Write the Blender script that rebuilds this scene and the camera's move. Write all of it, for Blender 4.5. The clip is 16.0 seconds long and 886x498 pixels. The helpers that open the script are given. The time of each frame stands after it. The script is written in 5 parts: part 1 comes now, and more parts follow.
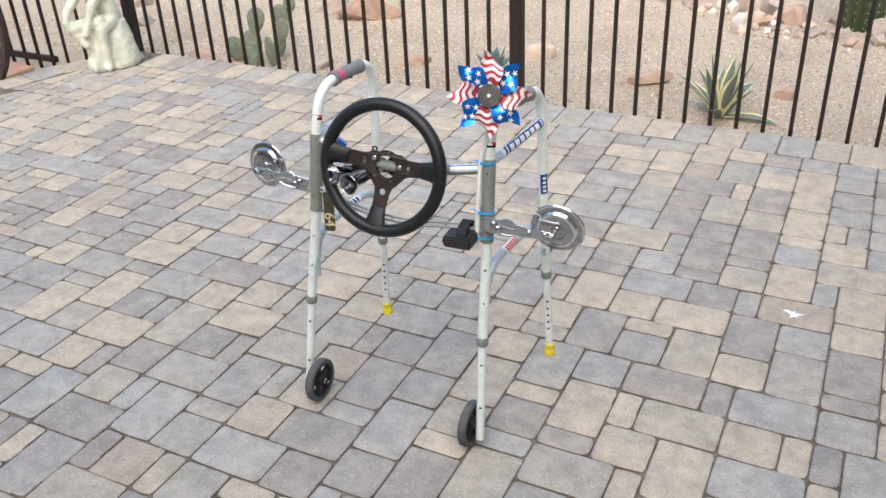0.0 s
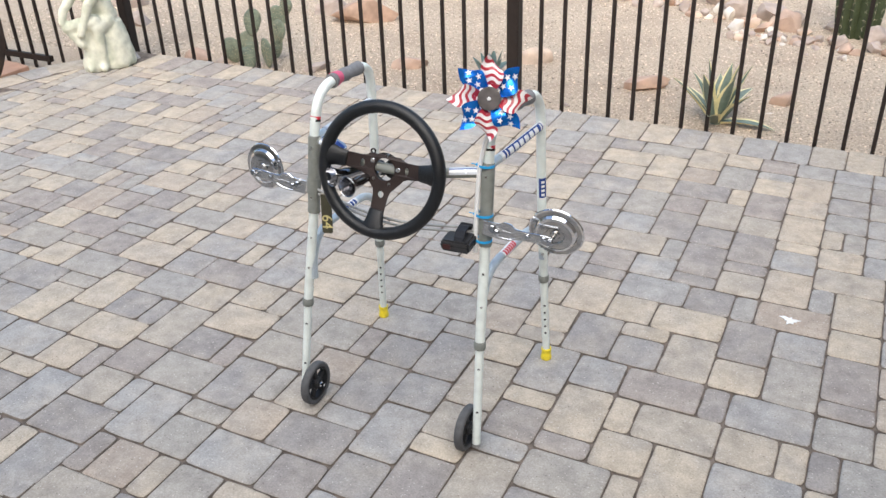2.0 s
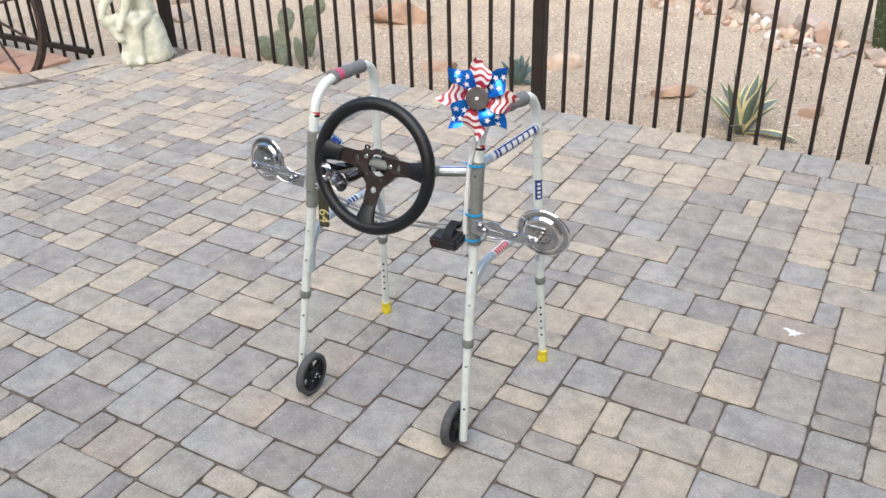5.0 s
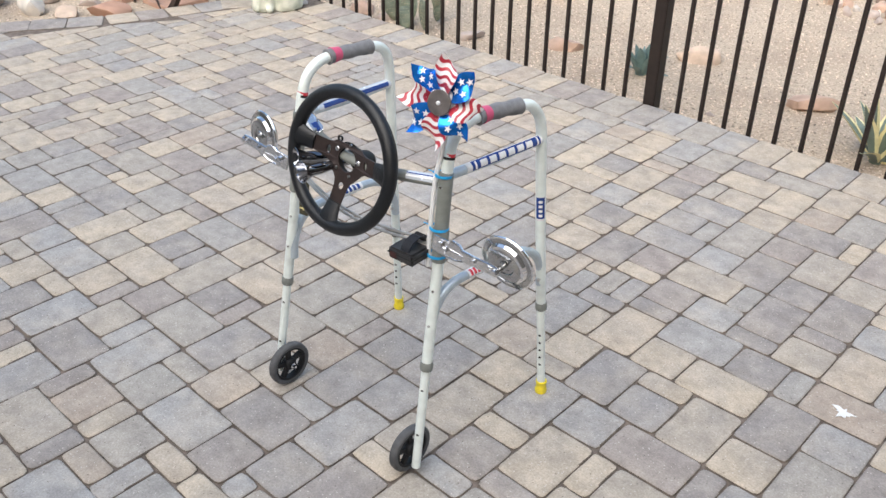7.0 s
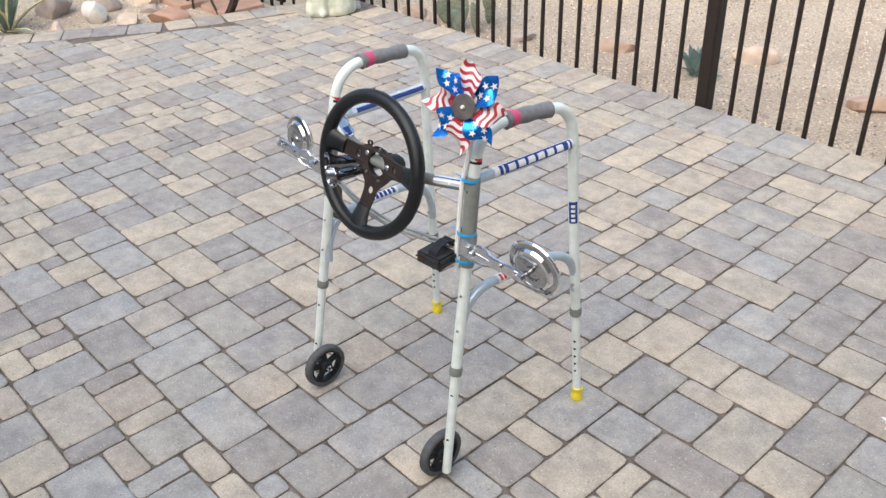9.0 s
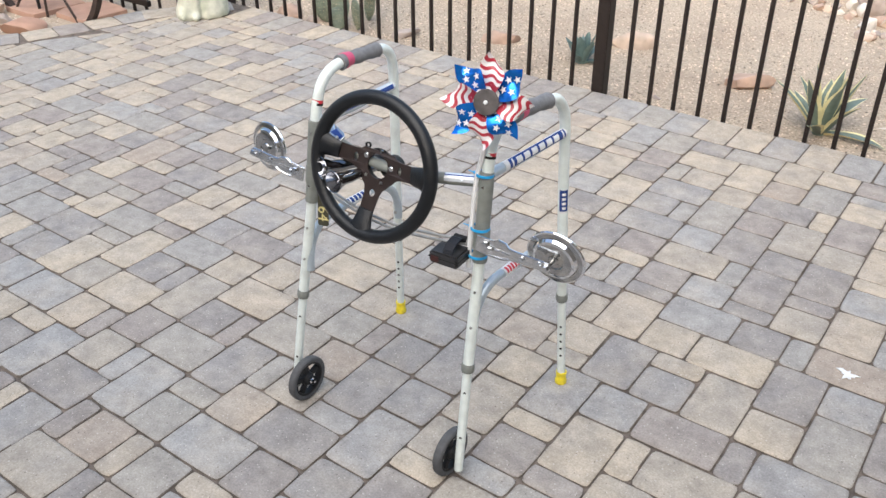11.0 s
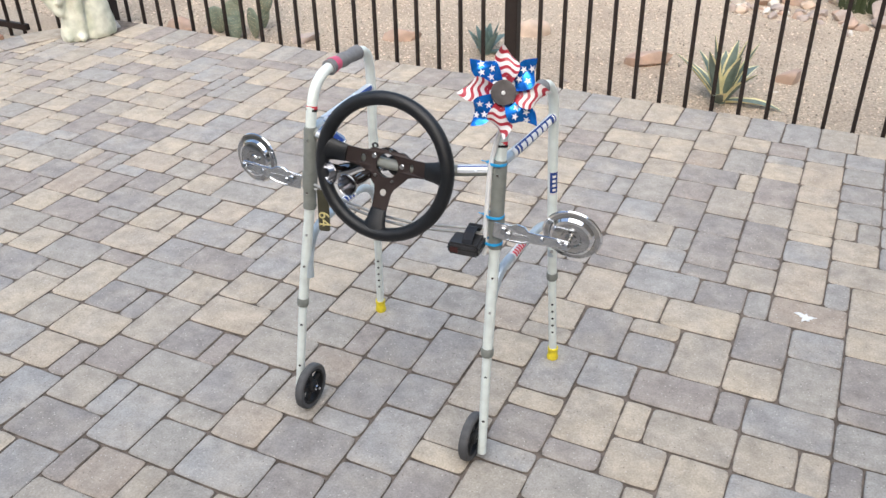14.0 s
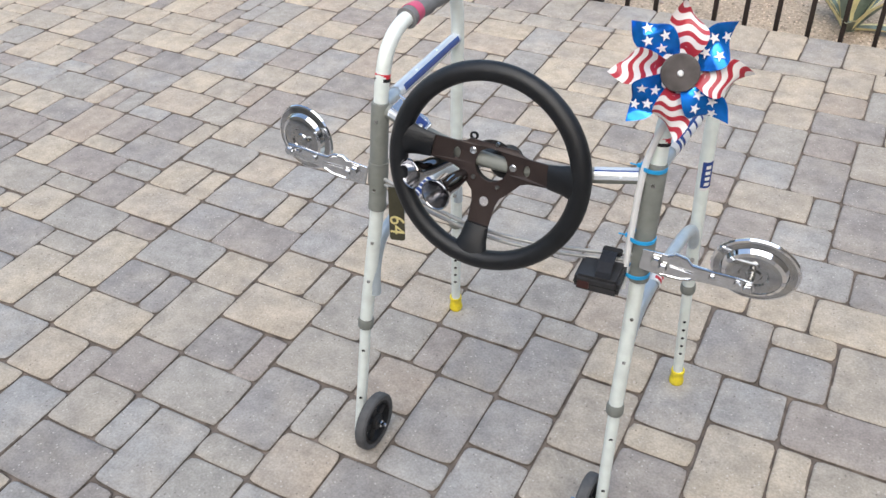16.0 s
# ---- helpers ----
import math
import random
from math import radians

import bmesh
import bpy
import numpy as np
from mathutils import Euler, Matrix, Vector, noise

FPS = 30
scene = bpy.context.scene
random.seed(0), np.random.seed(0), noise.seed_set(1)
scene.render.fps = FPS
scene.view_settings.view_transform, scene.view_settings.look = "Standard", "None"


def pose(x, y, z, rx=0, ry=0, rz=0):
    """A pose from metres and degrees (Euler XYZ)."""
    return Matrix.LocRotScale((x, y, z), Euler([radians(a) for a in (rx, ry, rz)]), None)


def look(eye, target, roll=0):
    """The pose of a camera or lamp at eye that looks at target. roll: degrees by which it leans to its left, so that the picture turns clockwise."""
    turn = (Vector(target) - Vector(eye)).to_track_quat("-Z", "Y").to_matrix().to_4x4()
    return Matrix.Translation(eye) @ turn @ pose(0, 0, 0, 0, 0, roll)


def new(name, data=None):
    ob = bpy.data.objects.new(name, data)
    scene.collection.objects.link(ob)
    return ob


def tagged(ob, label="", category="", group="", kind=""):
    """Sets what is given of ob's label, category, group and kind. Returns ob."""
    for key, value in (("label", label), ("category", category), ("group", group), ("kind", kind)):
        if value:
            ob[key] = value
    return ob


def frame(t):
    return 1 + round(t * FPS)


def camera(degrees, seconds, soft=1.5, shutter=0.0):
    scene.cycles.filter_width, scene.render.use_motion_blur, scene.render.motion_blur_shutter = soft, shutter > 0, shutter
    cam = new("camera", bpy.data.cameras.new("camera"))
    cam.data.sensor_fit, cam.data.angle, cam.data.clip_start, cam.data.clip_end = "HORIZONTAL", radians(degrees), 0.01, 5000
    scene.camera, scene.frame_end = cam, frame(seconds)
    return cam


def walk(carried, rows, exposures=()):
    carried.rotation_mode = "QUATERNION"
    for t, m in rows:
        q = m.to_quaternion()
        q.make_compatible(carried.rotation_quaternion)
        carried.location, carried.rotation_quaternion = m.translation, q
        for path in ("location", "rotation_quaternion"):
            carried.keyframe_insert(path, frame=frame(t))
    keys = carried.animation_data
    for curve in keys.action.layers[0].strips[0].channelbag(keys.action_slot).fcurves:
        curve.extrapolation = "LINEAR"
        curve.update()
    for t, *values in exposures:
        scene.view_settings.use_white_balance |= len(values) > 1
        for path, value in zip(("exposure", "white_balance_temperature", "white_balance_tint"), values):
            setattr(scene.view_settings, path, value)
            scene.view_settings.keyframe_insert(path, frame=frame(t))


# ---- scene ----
cam = camera(53.4, 16.0)
PATH = [
    (0, (0.028, -0.002, 1.64), (-0.772, 1.542, 0.652), -2.7),
    (0.5, (0.025, -0.004, 1.643), (-0.772, 1.546, 0.662), -2.6),
    (1, (0.019, 0.002, 1.643), (-0.777, 1.554, 0.664), -2.4),
    (1.5, (0.015, 0.002, 1.637), (-0.779, 1.555, 0.658), -2.2),
    (2, (0.014, 0.0, 1.636), (-0.774, 1.554, 0.654), -2.0),
    (2.5, (0.014, 0.005, 1.635), (-0.77, 1.555, 0.644), -1.9),
    (3, (0.013, 0.002, 1.635), (-0.77, 1.55, 0.64), -1.7),
    (3.5, (0.015, -0.002, 1.637), (-0.767, 1.551, 0.648), -1.5),
    (4, (0.03, -0.004, 1.641), (-0.762, 1.55, 0.661), -1.6),
    (4.5, (0.073, 0.006, 1.638), (-0.748, 1.551, 0.668), -1.6),
    (5, (0.148, 0.031, 1.632), (-0.73, 1.543, 0.661), -1.5),
    (5.2, (0.161, 0.051, 1.633), (-0.744, 1.544, 0.657), -1.6),
    (7.3, (0.443, 0.563, 1.622), (-0.768, 1.766, 0.580), 0.48),
    (7.5, (0.474, 0.579, 1.629), (-0.765, 1.756, 0.589), 0.18),
    (8, (0.496, 0.608, 1.626), (-0.777, 1.753, 0.592), -0.62),
    (8.5, (0.493, 0.602, 1.628), (-0.792, 1.734, 0.594), -1.22),
    (8.7, (0.479, 0.594, 1.626), (-0.804, 1.728, 0.592), -1.32),
    (10.8, (0.149, 0.374, 1.617), (-0.864, 1.741, 0.567), -0.2),
    (11, (0.148, 0.341, 1.622), (-0.847, 1.725, 0.576), -0.1),
    (11.5, (0.14, 0.196, 1.617), (-0.799, 1.634, 0.593), -0.9),
    (12, (0.122, 0.069, 1.643), (-0.762, 1.549, 0.631), -1.7),
    (12.5, (0.054, 0.063, 1.642), (-0.796, 1.56, 0.624), -2.0),
    (13, (-0.041, 0.103, 1.641), (-0.84, 1.612, 0.599), -1.6),
    (13.5, (-0.083, 0.119, 1.64), (-0.835, 1.644, 0.587), -1.2),
    (14, (-0.106, 0.131, 1.638), (-0.846, 1.663, 0.587), -1.2),
    (14.5, (-0.16, 0.137, 1.635), (-0.903, 1.67, 0.587), -0.7),
    (15, (-0.250, 0.174, 1.614), (-1.009, 1.690, 0.554), -0.74),
    (15.5, (-0.341, 0.352, 1.568), (-1.131, 1.810, 0.449), -1.01),
    (16, (-0.487, 0.604, 1.518), (-1.249, 1.985, 0.288), -2.20),
]
walk(cam, [(t, look(eye, target, roll)) for t, eye, target, roll in PATH], exposures=((0.0, 1.14), (15.0, 1.14), (16.0, 1.08)))

# ---- world and light: open shade under a pale evening sky ----
world = bpy.data.worlds.new("sky")
scene.world = world
world.use_nodes = True
wn = world.node_tree
sky = wn.nodes.new("ShaderNodeTexSky")
sky.sky_type = "NISHITA"
sky.sun_disc = False
sky.sun_elevation = radians(24)
sky.sun_rotation = radians(165)
sky.air_density, sky.dust_density, sky.ozone_density = 1.0, 3.0, 0.6
wn.links.new(sky.outputs[0], wn.nodes["Background"].inputs[0])
wn.nodes["Background"].inputs[1].default_value = 0.15
sun = new("sun", bpy.data.lights.new("sun", "SUN"))
sun.data.energy, sun.data.angle, sun.data.color = 1.45, radians(60), (1.0, 0.965, 0.91)
sun.matrix_world = look((0.8, -3.0, 6.0), (0, 0, 0))


# ---- materials ----
def material(name, base=(0.5, 0.5, 0.5), rough=0.6, metal=0.0, vary=0.0, scale=20.0, bump=0.0, bump_scale=200.0, dirt=None, dirt_scale=6.0, dirt_amount=0.5, rand=0.0, spec=0.5):
    """A principled material with colour variation at two scales and a fine bump."""
    m = bpy.data.materials.new(name)
    m.use_nodes = True
    nt, n = m.node_tree, m.node_tree.nodes
    bsdf = n["Principled BSDF"]
    bsdf.inputs["Roughness"].default_value = rough
    bsdf.inputs["Metallic"].default_value = metal
    bsdf.inputs["Specular IOR Level"].default_value = spec
    geo = n.new("ShaderNodeNewGeometry")
    col = n.new("ShaderNodeRGB")
    col.outputs[0].default_value = (*base, 1)
    out = col.outputs[0]
    if vary:
        tex = n.new("ShaderNodeTexNoise")
        tex.inputs["Scale"].default_value, tex.inputs["Detail"].default_value = scale, 6
        nt.links.new(geo.outputs["Position"], tex.inputs["Vector"])
        hsv = n.new("ShaderNodeHueSaturation")
        mr = n.new("ShaderNodeMapRange")
        mr.inputs["To Min"].default_value, mr.inputs["To Max"].default_value = 1 - vary, 1 + vary
        mr.inputs["From Min"].default_value, mr.inputs["From Max"].default_value = 0.3, 0.7
        nt.links.new(tex.outputs["Fac"], mr.inputs["Value"])
        nt.links.new(mr.outputs[0], hsv.inputs["Value"])
        nt.links.new(out, hsv.inputs["Color"])
        out = hsv.outputs[0]
        rr = n.new("ShaderNodeMapRange")
        rr.inputs["To Min"].default_value, rr.inputs["To Max"].default_value = max(0.02, rough - 0.08), min(1, rough + 0.08)
        nt.links.new(tex.outputs["Fac"], rr.inputs["Value"])
        nt.links.new(rr.outputs[0], bsdf.inputs["Roughness"])
    if rand:
        info = n.new("ShaderNodeNewGeometry")
        hs2 = n.new("ShaderNodeHueSaturation")
        m2 = n.new("ShaderNodeMapRange")
        m2.inputs["To Min"].default_value, m2.inputs["To Max"].default_value = 1 - rand, 1 + rand
        nt.links.new(info.outputs["Random Per Island"], m2.inputs["Value"])
        nt.links.new(m2.outputs[0], hs2.inputs["Value"])
        nt.links.new(out, hs2.inputs["Color"])
        out = hs2.outputs[0]
    if dirt:
        tex = n.new("ShaderNodeTexNoise")
        tex.inputs["Scale"].default_value, tex.inputs["Detail"].default_value = dirt_scale, 8
        nt.links.new(geo.outputs["Position"], tex.inputs["Vector"])
        ramp = n.new("ShaderNodeMapRange")
        ramp.inputs["From Min"].default_value, ramp.inputs["From Max"].default_value = 0.45, 0.75
        ramp.inputs["To Max"].default_value = dirt_amount
        mix = n.new("ShaderNodeMix")
        mix.data_type = "RGBA"
        mix.inputs["B"].default_value = (*dirt, 1)
        nt.links.new(tex.outputs["Fac"], ramp.inputs["Value"])
        nt.links.new(ramp.outputs[0], mix.inputs["Factor"])
        nt.links.new(out, mix.inputs["A"])
        out = mix.outputs["Result"]
    nt.links.new(out, bsdf.inputs["Base Color"])
    if bump:
        tex = n.new("ShaderNodeTexNoise")
        tex.inputs["Scale"].default_value, tex.inputs["Detail"].default_value = bump_scale, 4
        nt.links.new(geo.outputs["Position"], tex.inputs["Vector"])
        b = n.new("ShaderNodeBump")
        b.inputs["Strength"].default_value, b.inputs["Distance"].default_value = bump, 0.003
        nt.links.new(tex.outputs["Fac"], b.inputs["Height"])
        nt.links.new(b.outputs[0], bsdf.inputs["Normal"])
    return m


def paver_material():
    """Tumbled concrete pavers: each one blends tan, grey and mauve, with cloudy stains, specks and a gritty face."""
    m = bpy.data.materials.new("paver_concrete")
    m.use_nodes = True
    nt, n = m.node_tree, m.node_tree.nodes
    bsdf = n["Principled BSDF"]
    bsdf.inputs["Roughness"].default_value = 0.85
    geo = n.new("ShaderNodeNewGeometry")
    info = n.new("ShaderNodeObjectInfo")
    add = n.new("ShaderNodeMath")
    add.operation = "ADD"
    nt.links.new(info.outputs["Random"], add.inputs[0])
    nt.links.new(geo.outputs["Random Per Island"], add.inputs[1])
    fr = n.new("ShaderNodeMath")
    fr.operation = "FRACT"
    nt.links.new(add.outputs[0], fr.inputs[0])
    ramp = n.new("ShaderNodeValToRGB")
    e = ramp.color_ramp.elements
    stops = [(0.0, (0.412, 0.340, 0.280)), (0.16, (0.530, 0.450, 0.352)), (0.34, (0.475, 0.405, 0.322)), (0.50, (0.380, 0.352, 0.316)), (0.66, (0.376, 0.362, 0.348)), (0.82, (0.302, 0.276, 0.260)), (1.0, (0.348, 0.302, 0.274))]
    while len(e) < len(stops):
        e.new(0.5)
    for k, (p, c) in enumerate(stops):
        e[k].position, e[k].color = p, (*c, 1)
    nt.links.new(fr.outputs[0], ramp.inputs[0])
    # cloudy second colour within a stone
    noise_a = n.new("ShaderNodeTexNoise")
    noise_a.noise_dimensions = "4D"
    noise_a.inputs["Scale"].default_value, noise_a.inputs["Detail"].default_value = 8.0, 7
    nt.links.new(geo.outputs["Position"], noise_a.inputs["Vector"])
    wmul = n.new("ShaderNodeMath")
    wmul.operation = "MULTIPLY"
    wmul.inputs[1].default_value = 37.0
    nt.links.new(fr.outputs[0], wmul.inputs[0])
    nt.links.new(wmul.outputs[0], noise_a.inputs["W"])
    mr = n.new("ShaderNodeMapRange")
    mr.inputs["From Min"].default_value, mr.inputs["From Max"].default_value, mr.inputs["To Max"].default_value = 0.42, 0.68, 0.55
    nt.links.new(noise_a.outputs["Fac"], mr.inputs["Value"])
    mix = n.new("ShaderNodeMix")
    mix.data_type = "RGBA"
    nt.links.new(mr.outputs[0], mix.inputs["Factor"])
    nt.links.new(ramp.outputs[0], mix.inputs["A"])
    shift = n.new("ShaderNodeMath")
    shift.operation = "ADD"
    shift.inputs[1].default_value = 0.37
    nt.links.new(fr.outputs[0], shift.inputs[0])
    fr2 = n.new("ShaderNodeMath")
    fr2.operation = "FRACT"
    nt.links.new(shift.outputs[0], fr2.inputs[0])
    ramp2 = n.new("ShaderNodeValToRGB")
    e2 = ramp2.color_ramp.elements
    e2[0].color, e2[1].color = (0.490, 0.428, 0.356, 1), (0.318, 0.296, 0.281, 1)
    nt.links.new(fr2.outputs[0], ramp2.inputs[0])
    nt.links.new(ramp2.outputs[0], mix.inputs["B"])
    # grit and pale specks
    grit = n.new("ShaderNodeTexNoise")
    grit.inputs["Scale"].default_value, grit.inputs["Detail"].default_value = 190, 6
    nt.links.new(geo.outputs["Position"], grit.inputs["Vector"])
    gm = n.new("ShaderNodeMapRange")
    gm.inputs["From Min"].default_value, gm.inputs["From Max"].default_value = 0.3, 0.7
    gm.inputs["To Min"].default_value, gm.inputs["To Max"].default_value = 0.83, 1.15
    nt.links.new(grit.outputs["Fac"], gm.inputs["Value"])
    hsv = n.new("ShaderNodeHueSaturation")
    nt.links.new(gm.outputs[0], hsv.inputs["Value"])
    nt.links.new(mix.outputs["Result"], hsv.inputs["Color"])
    spk = n.new("ShaderNodeTexVoronoi")
    spk.inputs["Scale"].default_value = 62
    nt.links.new(geo.outputs["Position"], spk.inputs["Vector"])
    lt = n.new("ShaderNodeMath")
    lt.operation = "LESS_THAN"
    lt.inputs[1].default_value = 0.13
    nt.links.new(spk.outputs["Distance"], lt.inputs[0])
    mix2 = n.new("ShaderNodeMix")
    mix2.data_type = "RGBA"
    mix2.inputs["B"].default_value = (0.66, 0.61, 0.55, 1)
    sc = n.new("ShaderNodeMath")
    sc.operation = "MULTIPLY"
    sc.inputs[1].default_value = 0.55
    nt.links.new(lt.outputs[0], sc.inputs[0])
    nt.links.new(sc.outputs[0], mix2.inputs["Factor"])
    # darker weather stains and wear that wander across the stones
    st = n.new("ShaderNodeTexNoise")
    st.inputs["Scale"].default_value, st.inputs["Detail"].default_value, st.inputs["Roughness"].default_value = 15.0, 9, 0.72
    nt.links.new(geo.outputs["Position"], st.inputs["Vector"])
    sm = n.new("ShaderNodeMapRange")
    sm.inputs["From Min"].default_value, sm.inputs["From Max"].default_value = 0.34, 0.64
    sm.inputs["To Min"].default_value, sm.inputs["To Max"].default_value = 0.74, 1.12
    nt.links.new(st.outputs["Fac"], sm.inputs["Value"])
    hsv2 = n.new("ShaderNodeHueSaturation")
    nt.links.new(sm.outputs[0], hsv2.inputs["Value"])
    nt.links.new(hsv.outputs[0], hsv2.inputs["Color"])
    nt.links.new(hsv2.outputs[0], mix2.inputs["A"])
    pit = n.new("ShaderNodeTexVoronoi")
    pit.inputs["Scale"].default_value = 45
    pv = n.new("ShaderNodeVectorMath")
    pv.inputs[1].default_value = (3.3, 7.1, 1.7)
    nt.links.new(geo.outputs["Position"], pv.inputs[0])
    nt.links.new(pv.outputs[0], pit.inputs["Vector"])
    hole = n.new("ShaderNodeMath")
    hole.operation = "LESS_THAN"
    hole.inputs[1].default_value = 0.10
    nt.links.new(pit.outputs["Distance"], hole.inputs[0])
    pf = n.new("ShaderNodeMath")
    pf.operation = "MULTIPLY"
    pf.inputs[1].default_value = 0.6
    nt.links.new(hole.outputs[0], pf.inputs[0])
    mix3 = n.new("ShaderNodeMix")
    mix3.data_type = "RGBA"
    mix3.inputs["B"].default_value = (0.13, 0.105, 0.09, 1)
    nt.links.new(pf.outputs[0], mix3.inputs["Factor"])
    nt.links.new(mix2.outputs["Result"], mix3.inputs["A"])
    nt.links.new(mix3.outputs["Result"], bsdf.inputs["Base Color"])
    bt = n.new("ShaderNodeTexNoise")
    bt.inputs["Scale"].default_value, bt.inputs["Detail"].default_value = 90, 6
    nt.links.new(geo.outputs["Position"], bt.inputs["Vector"])
    b = n.new("ShaderNodeBump")
    b.inputs["Strength"].default_value, b.inputs["Distance"].default_value = 0.5, 0.004
    nt.links.new(bt.outputs["Fac"], b.inputs["Height"])
    nt.links.new(b.outputs[0], bsdf.inputs["Normal"])
    return m


PAVER = paver_material()
JOINT = material("joint_sand", (0.158, 0.128, 0.106), 0.95, vary=0.45, scale=30, bump=0.6, bump_scale=300)
GRAVEL = material("desert_gravel", (0.475, 0.388, 0.295), 0.95, vary=0.3, scale=70, bump=1.0, bump_scale=160, dirt=(0.33, 0.245, 0.18), dirt_scale=2.4, dirt_amount=0.6)
PEBBLE = material("pebbles", (0.52, 0.43, 0.34), 0.9, vary=0.25, scale=50, rand=0.6)
TERRA = material("sandstone_slab", (0.48, 0.29, 0.21), 0.85, vary=0.15, scale=12, bump=0.4, bump_scale=60, dirt=(0.36, 0.25, 0.19), dirt_amount=0.5)
ROCKS = [
    material("red_rock", (0.47, 0.33, 0.255), 0.9, vary=0.25, scale=14, bump=0.9, bump_scale=45, dirt=(0.42, 0.33, 0.27), dirt_amount=0.6),
    material("tan_rock", (0.60, 0.47, 0.37), 0.9, vary=0.22, scale=14, bump=0.9, bump_scale=45, dirt=(0.34, 0.27, 0.22), dirt_amount=0.5),
    material("grey_rock", (0.42, 0.35, 0.31), 0.9, vary=0.25, scale=14, bump=0.9, bump_scale=45, dirt=(0.42, 0.32, 0.25), dirt_amount=0.5),
    material("white_quartz", (0.72, 0.66, 0.58), 0.8, vary=0.12, scale=14, bump=0.8, bump_scale=45, dirt=(0.42, 0.40, 0.40), dirt_amount=0.7),
]
IRON = material("black_fence_paint", (0.021, 0.015, 0.013), 0.6, spec=0.3, vary=0.25, scale=30, bump=0.15, bump_scale=150, dirt=(0.03, 0.02, 0.015), dirt_amount=0.3)
RUST = material("dark_rusted_iron", (0.045, 0.028, 0.022), 0.75, vary=0.4, scale=25, bump=0.5, bump_scale=120)
ALU = material("anodised_aluminium", (0.82, 0.88, 0.84), 0.38, metal=0.12, vary=0.06, scale=40, bump=0.05, bump_scale=300, dirt=(0.42, 0.42, 0.4), dirt_scale=25, dirt_amount=0.25)
GREY_PL = material("grey_plastic", (0.205, 0.215, 0.195), 0.5, vary=0.12, scale=60, bump=0.1, bump_scale=400)
GRIP = material("grey_foam_grip", (0.195, 0.195, 0.20), 0.7, vary=0.15, scale=80, bump=0.3, bump_scale=500)
PINK = material("red_grip_tag", (0.62, 0.085, 0.18), 0.5, vary=0.1, scale=60)
BLUE_BAR = material("blue_grey_tube", (0.50, 0.57, 0.62), 0.35, metal=0.4, vary=0.08, scale=50)
LEATHER = material("black_leather", (0.0065, 0.0075, 0.0095), 0.40, spec=0.5, vary=0.25, scale=60, bump=0.3, bump_scale=600)
PLATE = material("bronze_anodised_plate", (0.040, 0.029, 0.027), 0.45, metal=0.2, spec=0.3, vary=0.15, scale=40)
CHROME = material("chrome", (0.84, 0.85, 0.87), 0.09, metal=1.0, vary=0.03, scale=60)
STEEL = material("zinc_steel", (0.5, 0.5, 0.49), 0.28, metal=1.0, vary=0.1, scale=80)
PEWTER = material("dull_plated_steel", (0.50, 0.505, 0.51), 0.17, metal=1.0, vary=0.12, scale=50, dirt=(0.2, 0.2, 0.2), dirt_scale=30, dirt_amount=0.4)
BRACKET = material("bright_stamped_steel", (0.80, 0.80, 0.81), 0.22, metal=0.9, vary=0.12, scale=60)
# horn and bell chrome toned darker than CHROME, in place of dark reflections
HORN_CHROME = material("reflection_darkened_chrome", (0.27, 0.275, 0.29), 0.06, metal=1.0, vary=0.03, scale=60)
BELL = material("reflection_darkened_bell", (0.50, 0.50, 0.52), 0.16, metal=1.0, vary=0.1, scale=60)
ROD = material("dull_aluminium_rod", (0.42, 0.42, 0.41), 0.45, metal=0.5, vary=0.1, scale=50)
YELLOW = material("yellow_rubber", (0.88, 0.70, 0.03), 0.5, vary=0.12, scale=80, dirt=(0.35, 0.27, 0.06), dirt_scale=60, dirt_amount=0.35)
TYRE = material("grey_rubber_tyre", (0.085, 0.085, 0.088), 0.75, vary=0.2, scale=60, bump=0.2, bump_scale=300)
CASE = material("worn_black_case", (0.03, 0.03, 0.032), 0.45, spec=0.4, vary=0.25, scale=60)
BLACK_PL = material("black_plastic", (0.014, 0.014, 0.015), 0.55, spec=0.3, vary=0.2, scale=60)
STRAP = material("black_webbing_strap", (0.016, 0.018, 0.024), 0.7, spec=0.3, vary=0.2, scale=200, bump=0.4, bump_scale=700)
DIM_RED = material("dull_red_lens", (0.045, 0.012, 0.011), 0.3, vary=0.1)
ZIP = material("blue_nylon_tie", (0.02, 0.36, 0.72), 0.4, vary=0.08, scale=80)
WHITE = material("white_vinyl", (0.80, 0.80, 0.79), 0.4, vary=0.05, scale=40)
NAVY = material("navy_vinyl", (0.025, 0.06, 0.25), 0.16, vary=0.08, scale=60)
SILVER_VINYL = material("silver_vinyl", (0.76, 0.81, 0.87), 0.25, metal=0.35, vary=0.05, scale=40)
RED = material("red_vinyl", (0.62, 0.03, 0.05), 0.35, vary=0.08, scale=60)
DARK = material("flat_black", (0.01, 0.01, 0.01), 0.8)
TAG = material("olive_tag_plate", (0.075, 0.07, 0.045), 0.45, metal=0.3, vary=0.15, scale=60)
TAG_INK = material("worn_yellow_paint", (0.72, 0.62, 0.28), 0.5, vary=0.1, scale=100)
FOIL_BLUE = material("blue_foil", (0.015, 0.22, 0.78), 0.16, metal=0.65, vary=0.5, scale=28)
FOIL_WHITE = material("white_foil", (0.82, 0.80, 0.80), 0.3, vary=0.05, scale=28)
HUB_DISC = material("smoky_brown_disc", (0.12, 0.108, 0.105), 0.16, metal=0.1, vary=0.3, scale=40)
